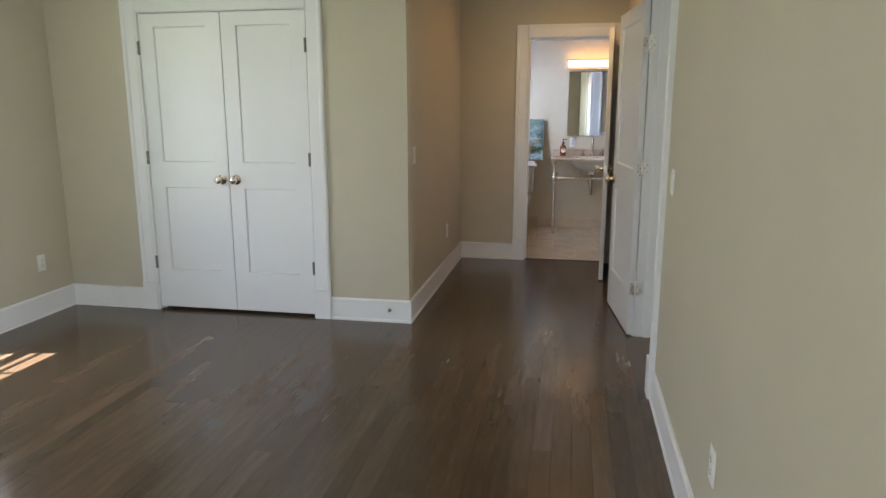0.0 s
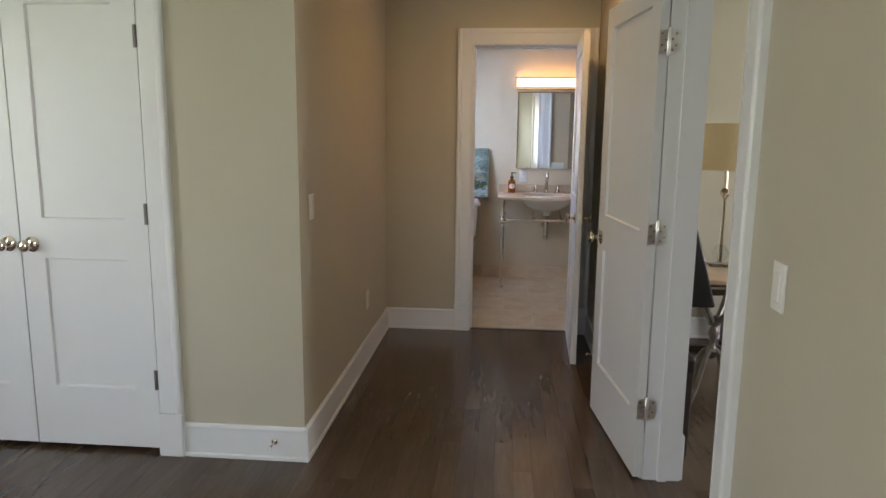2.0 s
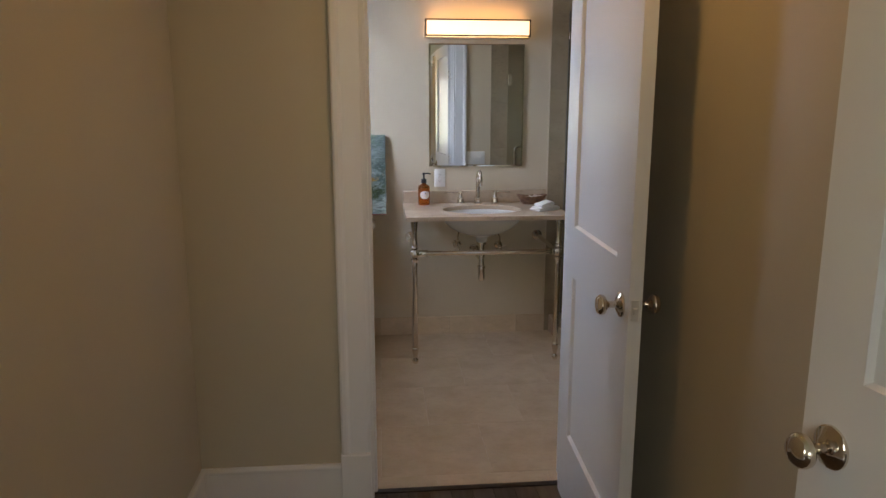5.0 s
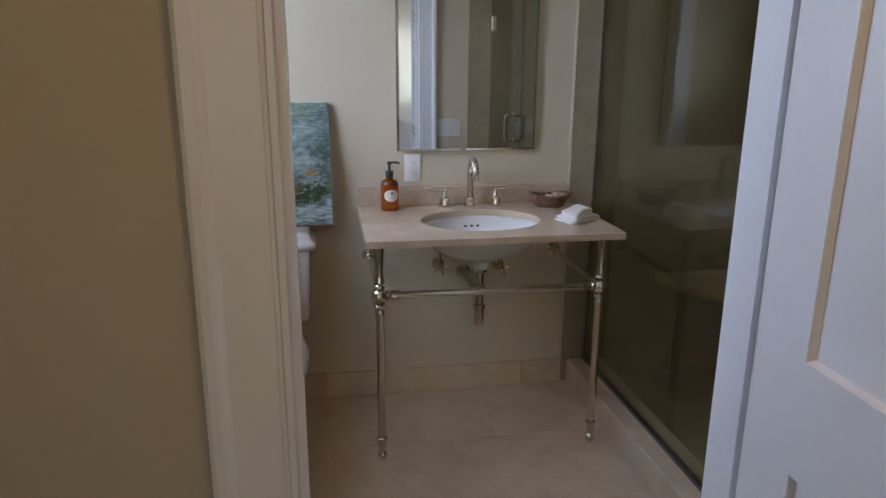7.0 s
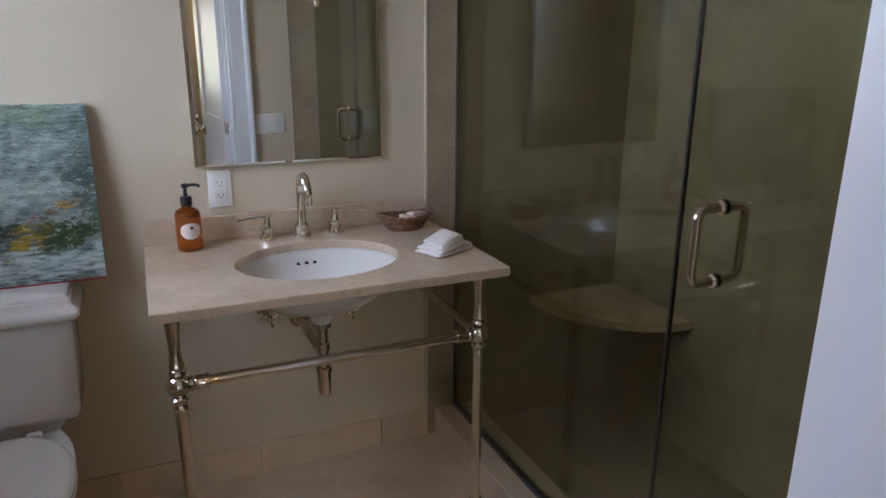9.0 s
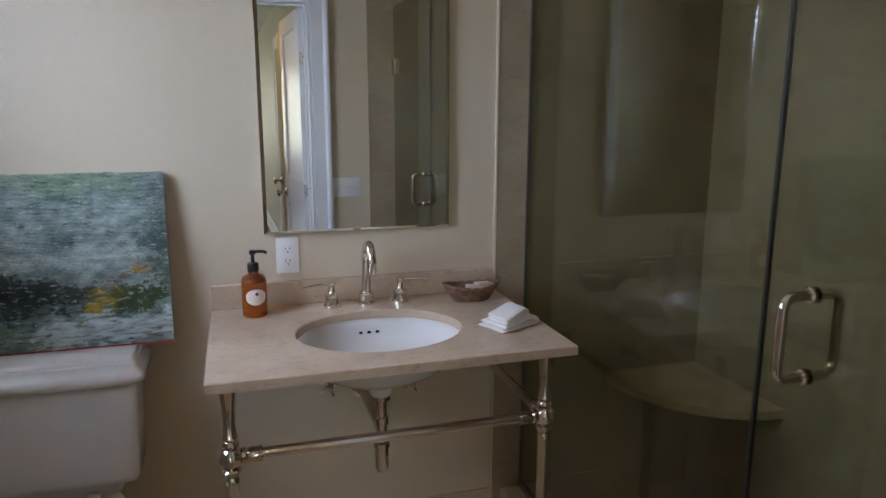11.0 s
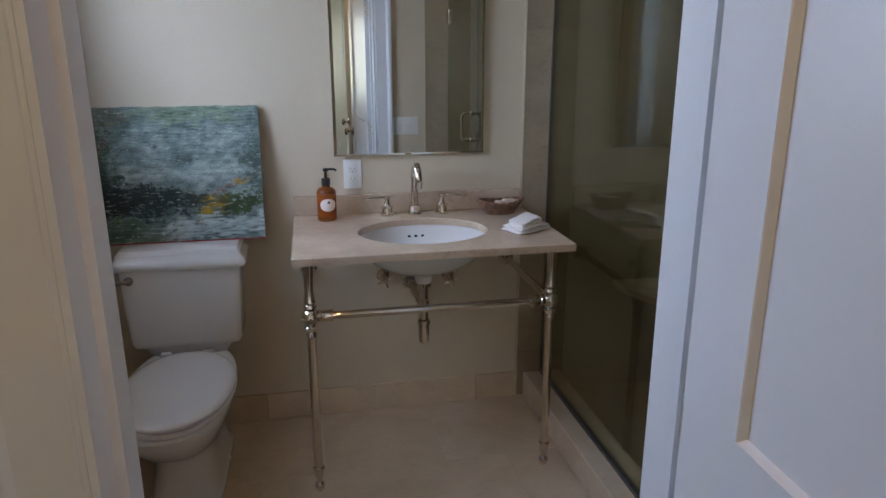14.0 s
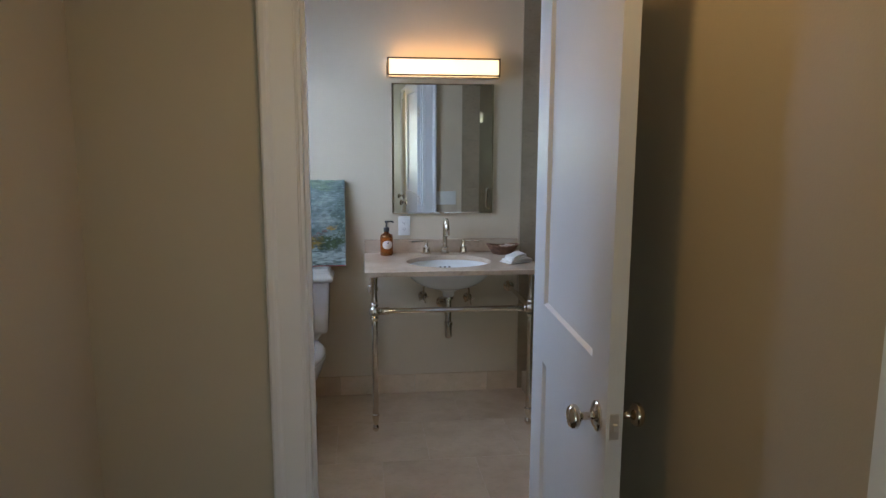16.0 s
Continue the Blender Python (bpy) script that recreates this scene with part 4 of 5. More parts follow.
# small oval wicker dish with soaps
dish = thing("wicker_dish", pose(0.598, 8.295, VT), "small oval woven basket holding soaps", "basket")
for k in range(7):
    f = k / 6
    ra, rb = 0.058 + 0.034 * f, 0.030 + 0.022 * f
    z = 0.006 + 0.040 * f
    loop = [(ra * math.cos(t) + 0.0016 * math.cos(17 * t + 3 * k), rb * math.sin(t), z + 0.004 * f * math.cos(t) ** 2 * 3 + 0.0016 * math.sin(19 * t + k * 3.1)) for t in [2 * math.pi * j / 40 for j in range(41)]]
    part("woven_strand" if k < 6 else "rim", tube(loop, 0.0042 if k < 6 else 0.0052, 7), WICKER, dish, "", True)
part("basket_floor", lathe([(0, 0.0), (0.056, 0.0), (0.058, 0.005), (0, 0.006)], 28, Matrix.Diagonal((1, 0.55, 1, 1))), WICKER, dish)
for i, (sx, sy, sz, rot, mtl) in enumerate(((-0.035, 0.006, 0.030, 12, DARKMETAL), (0.012, -0.006, 0.040, -8, SHELL), (0.045, 0.008, 0.046, 20, SHELL))):
    bm = rounded(0.006, 2, (-0.032, 0.032, -0.017, 0.017, -0.009, 0.009))
    bm.transform(pose(sx, sy, sz, 8 - 6 * i, 6, rot))
    s = tagged(solid("soap_bar", bm, mtl, True), ("dark wrapped soap bar" if mtl is DARKMETAL else "pale wrapped soap bar") + " lying in the woven basket", "soap", "soaps in the basket")
    s.matrix_world = pose(0.598, 8.295, VT)

# folded hand towel
towel = thing("hand_towel", pose(0.612, 8.010, VT, 0, 0, 24) @ Matrix.Scale(0.86, 4), "folded white terry hand towel on the marble", "towel")


def folded_cloth(path, depth, thick, seed, shear=0.0):
    """A thick cloth folded along a line of (x, z), its ends soft, running in y."""
    bm = bmesh.new()
    pts = [Vector((x, 0, z)) for x, z in path]
    for _ in range(2):
        pts = [pts[0]] + [q for a, b in zip(pts, pts[1:]) for q in (a * 0.75 + b * 0.25, a * 0.25 + b * 0.75)] + [pts[-1]]
    rows = 14
    rings = []
    for r in range(rows + 1):
        v = r / rows * 2 - 1
        soft = math.sqrt(max(0.02, 1 - abs(v) ** 7))
        up, down = [], []
        for i, p in enumerate(pts):
            way = (pts[min(i + 1, len(pts) - 1)] - pts[max(i - 1, 0)]).normalized()
            side = Vector((-way.z, 0, way.x))
            f = i / (len(pts) - 1)
            wob = 0.0022 * noise.noise((p.x * 40 + seed, v * 2.2, p.z * 60))
            end = thick * soft * math.sqrt(max(0.05, 1 - abs(2 * f - 1) ** 16))
            c = Vector((p.x + shear * v * p.z * 12 + 0.004 * math.sin(2.2 * v + seed), v * depth / 2 * (1 - 1.2 * max(0.0, p.z - 0.01)) + 0.003 * math.sin(p.x * 50), p.z + wob))
            up.append(bm.verts.new(c + side * end))
            down.append(bm.verts.new(c - side * end))
        rings.append(up + down[::-1])
    n = len(rings[0])
    for a, b in zip(rings, rings[1:]):
        for k in range(n):
            bm.faces.new((a[k], a[(k + 1) % n], b[(k + 1) % n], b[k]))
    bm.faces.new(rings[0])
    bm.faces.new(rings[-1])
    return bm


part("fold", folded_cloth([(-0.082, 0.006), (-0.02, 0.0065), (0.05, 0.0065), (0.084, 0.010), (0.088, 0.020), (0.060, 0.029), (0.010, 0.025), (-0.040, 0.021), (-0.070, 0.017)], 0.120, 0.0068, 1.0), TOWEL, towel, "", True)
part("fold", folded_cloth([(-0.056, 0.028), (-0.010, 0.034), (0.026, 0.038), (0.048, 0.042), (0.058, 0.050), (0.040, 0.058), (0.006, 0.054), (-0.032, 0.044), (-0.058, 0.037)], 0.104, 0.0070, 4.0, 0.02), TOWEL, towel, "", True)

# ---- bathroom: mirror and sconce ----
MX0, MX1, MZ0, MZ1 = -0.039, 0.554, 1.105, 1.850
mir = thing("wall_mirror", pose(0.258, NY - 0.004, 0, 0, 0, 0.8) @ pose(-0.258, -NY, 0), "frameless mirror hanging above the marble vanity", "mirror")
part("backing", boxes((MX0 + 0.004, MX1 - 0.004, NY - 0.016, NY, MZ0 + 0.004, MZ1 - 0.004)), PLASTIC, mir)
bm = bmesh.new()
w = 0.011
o = [(MX0, MZ0), (MX1, MZ0), (MX1, MZ1), (MX0, MZ1)]
i4 = [(MX0 + w, MZ0 + 0.007), (MX1 - w, MZ0 + 0.007), (MX1 - w, MZ1 - 0.007), (MX0 + w, MZ1 - 0.007)]
vb = [bm.verts.new((x, NY - 0.016, z)) for x, z in o]
vo = [bm.verts.new((x, NY - 0.0185, z)) for x, z in o]
vi = [bm.verts.new((x, NY - 0.0215, z)) for x, z in i4]
bm.faces.new(vi)
bm.faces.new(vb)
for k in range(4):
    bm.faces.new((vo[k], vo[(k + 1) % 4], vi[(k + 1) % 4], vi[k]))
    bm.faces.new((vb[k], vb[(k + 1) % 4], vo[(k + 1) % 4], vo[k]))
part("mirror_glass", bm, MIRROR, mir, "silvered glass with a faceted edge")

SX0, SX1, SZ0, SZ1, SD = -0.064, 0.574, 1.886, 1.986, 0.098
sc = thing("vanity_sconce", pose(0, 0, 0), "lit bar sconce with a linen shade and bronze rims", "wall lamp")
part("wall_plate", rounded(0.002, 1, (SX0 + 0.02, SX1 - 0.02, NY - 0.014, NY, SZ0 - 0.012, SZ1 - 0.01)), CHROME, sc)
part("diffuser", boxes((SX0 + 0.005, SX1 - 0.005, NY - SD + 0.007, NY - 0.016, SZ0 + 0.005, SZ1 - 0.006)), SCONCE, sc, "glowing linen shade")
r = 0.0085
for z in (SZ0, SZ1 - r):
    part("rim", boxes((SX0, SX1, NY - SD, NY - SD + r, z, z + r)), DARKMETAL, sc, "thin bronze rim")
    for x in (SX0, SX1 - r):
        part("rim", boxes((x, x + r, NY - SD + r, NY - 0.014, z, z + r)), DARKMETAL, sc)
for x in (SX0, SX1 - r):
    part("rim", boxes((x, x + r, NY - SD, NY - SD + r, SZ0 + r, SZ1 - r)), DARKMETAL, sc)
    part("end_bracket", boxes((x - 0.004 if x < 0 else x + r, x if x < 0 else x + r + 0.004, NY - 0.06, NY - 0.03, SZ0 - 0.006, SZ1 - 0.03)), CHROME, sc)
part("lower_bar", rounded(0.002, 1, (SX0 + 0.01, SX1 - 0.01, NY - SD + 0.012, NY - 0.02, SZ0 - 0.012, SZ0 - 0.002)), CHROME, sc, "nickel bar under the shade")

# ---- bathroom: toilet and painting ----
TX = -0.613
wc = thing("toilet", pose(TX, 0, 0), "white two-piece porcelain toilet with the lid down", "toilet")


def loft(sections, n=40, power=2.4, cap=True):
    """A body through rings (z, half width, y front, y back)."""
    bm = bmesh.new()
    rings = []
    for z, hw, yf, yb, pw in sections:
        cy, hd = (yf + yb) / 2, (yb - yf) / 2
        ring = []
        for k in range(n):
            t = 2 * math.pi * k / n
            c, s = math.cos(t), math.sin(t)
            ring.append(bm.verts.new((hw * math.copysign(abs(c) ** (2 / pw), c), cy + hd * math.copysign(abs(s) ** (2 / pw), s), z)))
        rings.append(ring)
    for a, b in zip(rings, rings[1:]):
        for k in range(n):
            bm.faces.new((a[k], a[(k + 1) % n], b[(k + 1) % n], b[k]))
    if cap:
        bm.faces.new(rings[0])
        bm.faces.new(rings[-1])
    return bm


part("bowl", loft([(0.0, 0.125, 7.83, 8.36, 5), (0.015, 0.125, 7.83, 8.36, 5), (0.030, 0.112, 7.845, 8.35, 5), (0.14, 0.100, 7.86, 8.33, 4), (0.20, 0.108, 7.83, 8.33, 3), (0.26, 0.138, 7.73, 8.33, 2.6), (0.32, 0.168, 7.665, 8.34, 2.5), (0.36, 0.182, 7.63, 8.34, 2.4), (0.385, 0.187, 7.62, 8.34, 2.4), (0.395, 0.185, 7.625, 8.335, 2.4), (0.398, 0.17, 7.645, 8.32, 2.4)]), PORC, wc, "", True)
part("tank", loft([(0.40, 0.14, 8.24, 8.38, 6), (0.441, 0.16, 8.22, 8.39, 8), (0.446, 0.188, 8.214, 8.395, 12), (0.464, 0.196, 8.208, 8.397, 14), (0.60, 0.203, 8.201, 8.399, 14), (0.735, 0.208, 8.197, 8.40, 14), (0.745, 0.208, 8.197, 8.40, 14)]), PORC, wc, "", True)
part("tank_lid", loft([(0.742, 0.212, 8.198, 8.402, 14), (0.746, 0.226, 8.186, 8.404, 14), (0.756, 0.232, 8.180, 8.405, 14), (0.768, 0.232, 8.180, 8.405, 14), (0.778, 0.226, 8.187, 8.404, 14), (0.785, 0.217, 8.196, 8.402, 14), (0.800, 0.213, 8.200, 8.402, 14), (0.803, 0.207, 8.206, 8.401, 14), (0.812, 0.204, 8.209, 8.40, 14), (0.815, 0.200, 8.213, 8.397, 14)]), PORC, wc, "", True)


def seat_ring(z, grow):
    out = []
    for k in range(48):
        t = 2 * math.pi * k / 48
        c, s = math.cos(t), math.sin(t)
        if s < 0:
            x, y = 0.015 + (0.180 + grow) * c, 7.905 + (0.284 + grow) * s
        else:
            x, y = 0.015 + (0.180 + grow) * math.copysign(abs(c) ** 0.62, c) * (1 - 0.30 * abs(s) ** 2.2), 7.905 + (0.272 + grow) * abs(s) ** 0.8
        out.append((x, y, z))
    return out


def stack(levels):
    bm = bmesh.new()
    rings = [[bm.verts.new(p) for p in seat_ring(z, g)] for z, g in levels]
    for a, b in zip(rings, rings[1:]):
        for k in range(48):
            bm.faces.new((a[k], a[(k + 1) % 48], b[(k + 1) % 48], b[k]))
    bm.faces.new(rings[0])
    bm.faces.new(rings[-1])
    return bm


part("seat", stack([(0.400, -0.006), (0.402, 0.0), (0.412, 0.002), (0.417, -0.002)]), PORC, wc, "white closed toilet seat", True)
part("seat_lid", stack([(0.420, -0.006), (0.423, 0.0), (0.432, 0.001), (0.438, -0.004), (0.442, -0.016), (0.444, -0.040), (0.4455, -0.09)]), PORC, wc, "white lid lying closed", True)
for x in (-0.075, 0.075):
    part("hinge_cap", rounded(0.006, 2, (x - 0.02, x + 0.02, 8.185, 8.212, 0.398, 0.430)), PORC, wc, "", True)
lever = part("flush_lever", lathe([(0, 0), (0.016, 0.0), (0.016, 0.008), (0.012, 0.014), (0, 0.016)], 18, pose(-0.172, 8.199, 0.712) @ TO_MY), OLDNICKEL, wc, "nickel flush lever", True)
part("lever_arm", tube([(-0.172, 8.187, 0.712), (-0.195, 8.180, 0.711), (-0.225, 8.172, 0.709)], 0.006, 10, [0.005, 0.0055, 0.0075]), OLDNICKEL, lever, "", True)
part("floor_bolt_cap", lathe([(0, 0.018), (0.008, 0.016), (0.012, 0.006), (0.012, 0), (0, 0)], 14, pose(0.118, 8.12, 0.014)), PORC, wc, "", True)

# painting, leaning on the wall on top of the tank
lean = math.degrees(math.atan2(0.074, 0.49))
canvas = thing("painting", pose(-0.912, 8.318, 0.8165, -lean), "unframed abstract landscape painting leaning on the wall", "painting")
bm = bmesh.new()
nu, nv = 60, 48
for j in range(nv + 1):
    for i in range(nu + 1):
        ex = 0.0035 * noise.noise((j * 0.6, 3.1 if i == 0 else 9.7, 0)) if i in (0, nu) else 0
        ez = 0.004 * noise.noise((i * 0.5, 5.3 if j == 0 else 1.7, 2)) if j in (0, nv) else 0
        y = -0.0012 * noise.noise((i * 0.33, j * 0.9, 7.0)) - 0.0008 * noise.noise((i * 0.8, j * 1.9, 3.0))
        bm.verts.new((0.600 * i / nu + ex, y, 0.492 * j / nv + ez))
bm.verts.ensure_lookup_table()
for j in range(nv):
    for i in range(nu):
        a = j * (nu + 1) + i
        bm.faces.new([bm.verts[k] for k in (a, a + 1, a + nu + 2, a + nu + 1)])
part("painted_face", bm, CANVAS, canvas, "thick grey-blue, green and ochre paint", True)
part("canvas_body", boxes((0.001, 0.599, 0.0018, 0.024, 0.001, 0.491)), CANVAS, canvas)
part("lower_edge", boxes((0.0, 0.600, -0.0005, 0.025, -0.0025, 0.0035)), REDEDGE, canvas, "red painted lower edge")

# ---- bathroom: shower ----
GX = 0.839
setting("shower_curb", rounded(0.004, 1, (0.755, 0.922, BY + 0.126, NY - 0.013, 0.0, 0.116)), TILE, "cream stone shower curb", "curb")
enc = thing("shower_enclosure", pose(0, 0, 0), "frameless clear glass shower enclosure with a hinged door", "shower screen")
panel = part("fixed_panel", boxes((GX - 0.005, GX + 0.005, 7.297, NY - 0.0202, 0.130, 2.05)), GLASS, enc, "clear greenish fixed glass panel")
panel.visible_shadow = False
swing = part("glass_door", boxes((GX - 0.005, GX + 0.005, 6.605, 7.290, 0.134, 2.05)), GLASS, enc, "clear greenish glass door")
swing.visible_shadow = False
part("edge_seal", boxes((GX - 0.0045, GX + 0.0045, 7.2905, 7.2965, 0.134, 2.05)), BLACKPLASTIC, enc, "dark seal between door and panel")
part("sill_channel", boxes((GX - 0.011, GX + 0.011, 7.297, NY - 0.012, 0.115, 0.1295)), OLDNICKEL, enc, "dull metal channel along the curb")
part("wall_channel", boxes((GX - 0.0065, GX + 0.0065, NY - 0.0200, NY - 0.0118, 0.130, 2.05)), OLDNICKEL, enc)
for z in (0.42, 1.72):
    hg = part("glass_hinge", rounded(0.003, 1, (GX - 0.016, GX + 0.016, 6.588, 6.665, z - 0.045, z + 0.045)), CHROME, enc, "square nickel glass hinge")
part("glass_clip", rounded(0.002, 1, (GX - 0.013, GX + 0.013, NY - 0.046, NY - 0.0112, 1.878, 1.922)), CHROME, enc, "small nickel clip at the tiled wall")
pull = part("pull_handle", lathe([(0, 0), (0.012, 0), (0.012, 0.004), (0, 0.004)], 12, pose(GX - 0.010, 7.185, 1.163) @ TO_X), CHROME, swing, "nickel tubular pull on both faces", True)
for s in (-1, 1):
    x0, x1 = GX + s * 0.005, GX + s * 0.062
    pts = [Vector((x0, 7.185, 1.163))] + arc((x1 - s * 0.022, 7.185, 1.141), 0.022, 90, 0, 6, (s, 0, 0), (0, 0, 1)) + arc((x1 - s * 0.022, 7.185, 1.034), 0.022, 0, -90, 6, (s, 0, 0), (0, 0, 1)) + [Vector((x0, 7.185, 1.012))]
    part("grip", tube(pts, 0.0095, 14), CHROME, swing, "", True)
    for z in (1.163, 1.012):
        part("washer", lathe([(0.0095, 0), (0.0155, 0), (0.0155, 0.005), (0.012, 0.009), (0.0095, 0.009)], 16, pose(x0, 7.185, z) @ (TO_X if s > 0 else TO_MX)), CHROME, swing, "", True)

# rounded corner bench
bm = bmesh.new()
pts = [(EX - 0.012, NY - 0.012)] + [(EX - 0.010 - 0.405 * math.cos(radians(a)), NY - 0.012 - 0.465 * math.sin(radians(a))) for a in range(0, 91, 6)]
for z in (0.490, 0.520):
    for x, y in pts:
        bm.verts.new((x, y, z))
bm.verts.ensure_lookup_table()
k = len(pts)
bm.faces.new([bm.verts[i] for i in range(k)])
bm.faces.new([bm.verts[k + i] for i in range(k)])
for i in range(k):
    bm.faces.new([bm.verts[j] for j in (i, (i + 1) % k, k + (i + 1) % k, k + i)])
tagged(solid("shower_bench", bm, TILE), "quarter-round cream stone bench in the shower corner", "bench", kind="structure")
drain = thing("shower_drain", pose(1.22, 7.26, 0.012), "square nickel drain grate in the shower floor", "drain")
part("grate_frame", boxes((-0.055, 0.055, -0.055, -0.047, 0, 0.004), (-0.055, 0.055, 0.047, 0.055, 0, 0.004), (-0.055, -0.047, -0.047, 0.047, 0, 0.004), (0.047, 0.055, -0.047, 0.047, 0, 0.004)), STEEL, drain)
for i in range(6):
    part("slat", boxes((-0.047, 0.047, -0.042 + 0.0155 * i, -0.036 + 0.0155 * i, 0, 0.003)), STEEL, drain)
head = thing("wall_shower", pose(1.22, BY + 0.138, 2.0), "nickel shower head on a bent arm", "shower head")
part("wall_flange", lathe([(0, 0), (0.03, 0), (0.026, 0.008), (0, 0.012)], 20, TO_Y), CHROME, head, "", True)
part("arm", tube([(0, 0, 0), (0, 0.08, 0.01), (0, 0.14, -0.01), (0, 0.18, -0.05)], 0.009, 12), CHROME, head, "", True)
part("shower_rose", lathe([(0, 0), (0.012, 0.0), (0.016, 0.02), (0.045, 0.05), (0.045, 0.06), (0, 0.062)], 24, pose(0, 0.18, -0.05) @ pose(0, 0, 0, 145)), CHROME, head, "", True)


# ---- study: side table, lamp and what stands round it ----
TC = Vector((0.955, 5.11, 0))
tb = thing("side_table", pose(TC.x, TC.y, 0), "pale topped side table on curved grey iron legs", "table")
part("tabletop", rounded(0.004, 2, (-0.26, 0.26, -0.258, 0.258, 0.735, 0.760)), TABLETOP, tb, "pale glossy wooden top", True)
part("top_trim", boxes((-0.252, 0.252, -0.250, 0.250, 0.724, 0.735)), CHROME, tb, "narrow metal trim under the top")
part("finial", lathe([(0, 0.28), (0.012, 0.29), (0.030, 0.31), (0.034, 0.33), (0.020, 0.345), (0.012, 0.365), (0.020, 0.395), (0.030, 0.425), (0.020, 0.45), (0.014, 0.46), (0.030, 0.47), (0.034, 0.50), (0.020, 0.515), (0, 0.52)], 20), IRON, tb, "turned iron centre", True)
for a in (45, 135, 225, 315):
    c, s = math.cos(radians(a)), math.sin(radians(a))
    up = [(c * r, s * r, z) for r, z in ((0.02, 0.49), (0.055, 0.53), (0.105, 0.60), (0.17, 0.665), (0.25, 0.705), (0.335, 0.722))]
    lo = [(c * r, s * r, z) for r, z in ((0.02, 0.335), (0.05, 0.315), (0.085, 0.25), (0.13, 0.16), (0.20, 0.07), (0.30, 0.012))]
    part("upper_leg", tube(up, 0.012, 8, [0.016, 0.015, 0.014, 0.014, 0.013, 0.012]), IRON, tb, "", True)
    part("lower_leg", tube(lo, 0.012, 8, [0.015, 0.013, 0.012, 0.012, 0.011, 0.010]), IRON, tb, "", True)
lampt = thing("table_lamp", pose(1.0, 5.245, 0.760), "crystal table lamp with a cream drum shade", "table lamp")
part("base", lathe([(0, 0), (0.055, 0.0), (0.055, 0.012), (0.030, 0.018), (0, 0.02)], 24), CRYSTAL, lampt, "", True)
part("crystal_ball", lathe([(0.012, 0.02), (0.030, 0.035), (0.042, 0.06), (0.042, 0.075), (0.030, 0.10), (0.012, 0.115)], 16), CRYSTAL, lampt, "clear crystal ball")
part("stem", lathe([(0.012, 0.018), (0.008, 0.12), (0.008, 0.36), (0.018, 0.37), (0.026, 0.39), (0.018, 0.41), (0.010, 0.415), (0.010, 0.53), (0, 0.53)], 18), CHROME, lampt, "", True)
part("shade", lathe([(0.166, 0.512), (0.168, 0.512), (0.142, 0.748), (0.140, 0.748)], 40), LINEN, lampt, "cream linen drum shade", True)
fr = thing("picture_frame", pose(1.115, 5.235, 0.7605, -14, 0, 78), "small easel-backed picture frame seen from behind", "picture frame")
part("frame_board", rounded(0.002, 1, (-0.05, 0.05, -0.006, 0.006, 0, 0.145)), TABLETOP, fr)
bm = boxes((-0.012, 0.012, -0.003, 0.0, 0.0, 0.115))
bm.transform(pose(0, 0.045, 0, 22))
part("easel_leg", bm, ESPRESSO, fr)
knick = thing("glass_trinket", pose(1.075, 5.14, 0.760), "small clear glass trinket on the side table", "trinket")
part("stud", lathe([(0, 0), (0.012, 0.002), (0.016, 0.012), (0.010, 0.022), (0, 0.026)], 14), CRYSTAL, knick, "", True)

ch = thing("black_chair", pose(0.79, 4.74, 0), "black leather upholstered chair beside the side table", "chair")
for x in (-0.165, -0.10):
    for y in (-0.19, 0.05):
        part("leg", lathe([(0, 0), (0.013, 0.0), (0.018, 0.40), (0, 0.40)], 12, pose(x, y, 0)), ESPRESSO, ch)
part("seat", rounded(0.02, 3, (-0.19, -0.075, -0.21, 0.07, 0.39, 0.47)), BLACK, ch, "", True)
bm = rounded(0.012, 3, (-0.20, 0.0, -0.02, 0.02, 0.0, 0.58))
for v in bm.verts:
    if v.co.x > -0.1:
        v.co.x -= 0.16 * max(0.0, v.co.z - 0.02) / 0.58 - 0.06
bm.transform(pose(0, 0.05, 0.64, -4))
part("backrest", bm, BLACK, ch, "black tapering back", True)
part("back_post", boxes((-0.19, -0.16, 0.03, 0.055, 0.44, 0.70)), ESPRESSO, ch)

con = thing("console_bench", pose(1.30, 6.10, 0), "dark stained sled-leg console along the study wall", "console")
part("top", rounded(0.004, 1, (-0.62, 0.16, -0.16, 0.30, 0.435, 0.475)), ESPRESSO, con)
for x in (-0.56, 0.10):
    part("leg", boxes((x, x + 0.045, -0.13, -0.085, 0.03, 0.435)), ESPRESSO, con)
    part("leg", boxes((x, x + 0.045, 0.24, 0.285, 0.03, 0.435)), ESPRESSO, con)
    part("runner", boxes((x, x + 0.045, -0.13, 0.285, 0.0, 0.03)), ESPRESSO, con)
part("stretcher", boxes((-0.515, 0.10, 0.06, 0.10, 0.0, 0.03)), ESPRESSO, con)

# ---- outdoors, beyond the windows ----
setting("ground", boxes((-400, 400, -400, 400, -0.75, -0.45)), GRASS, "green lawn around the house", "ground")


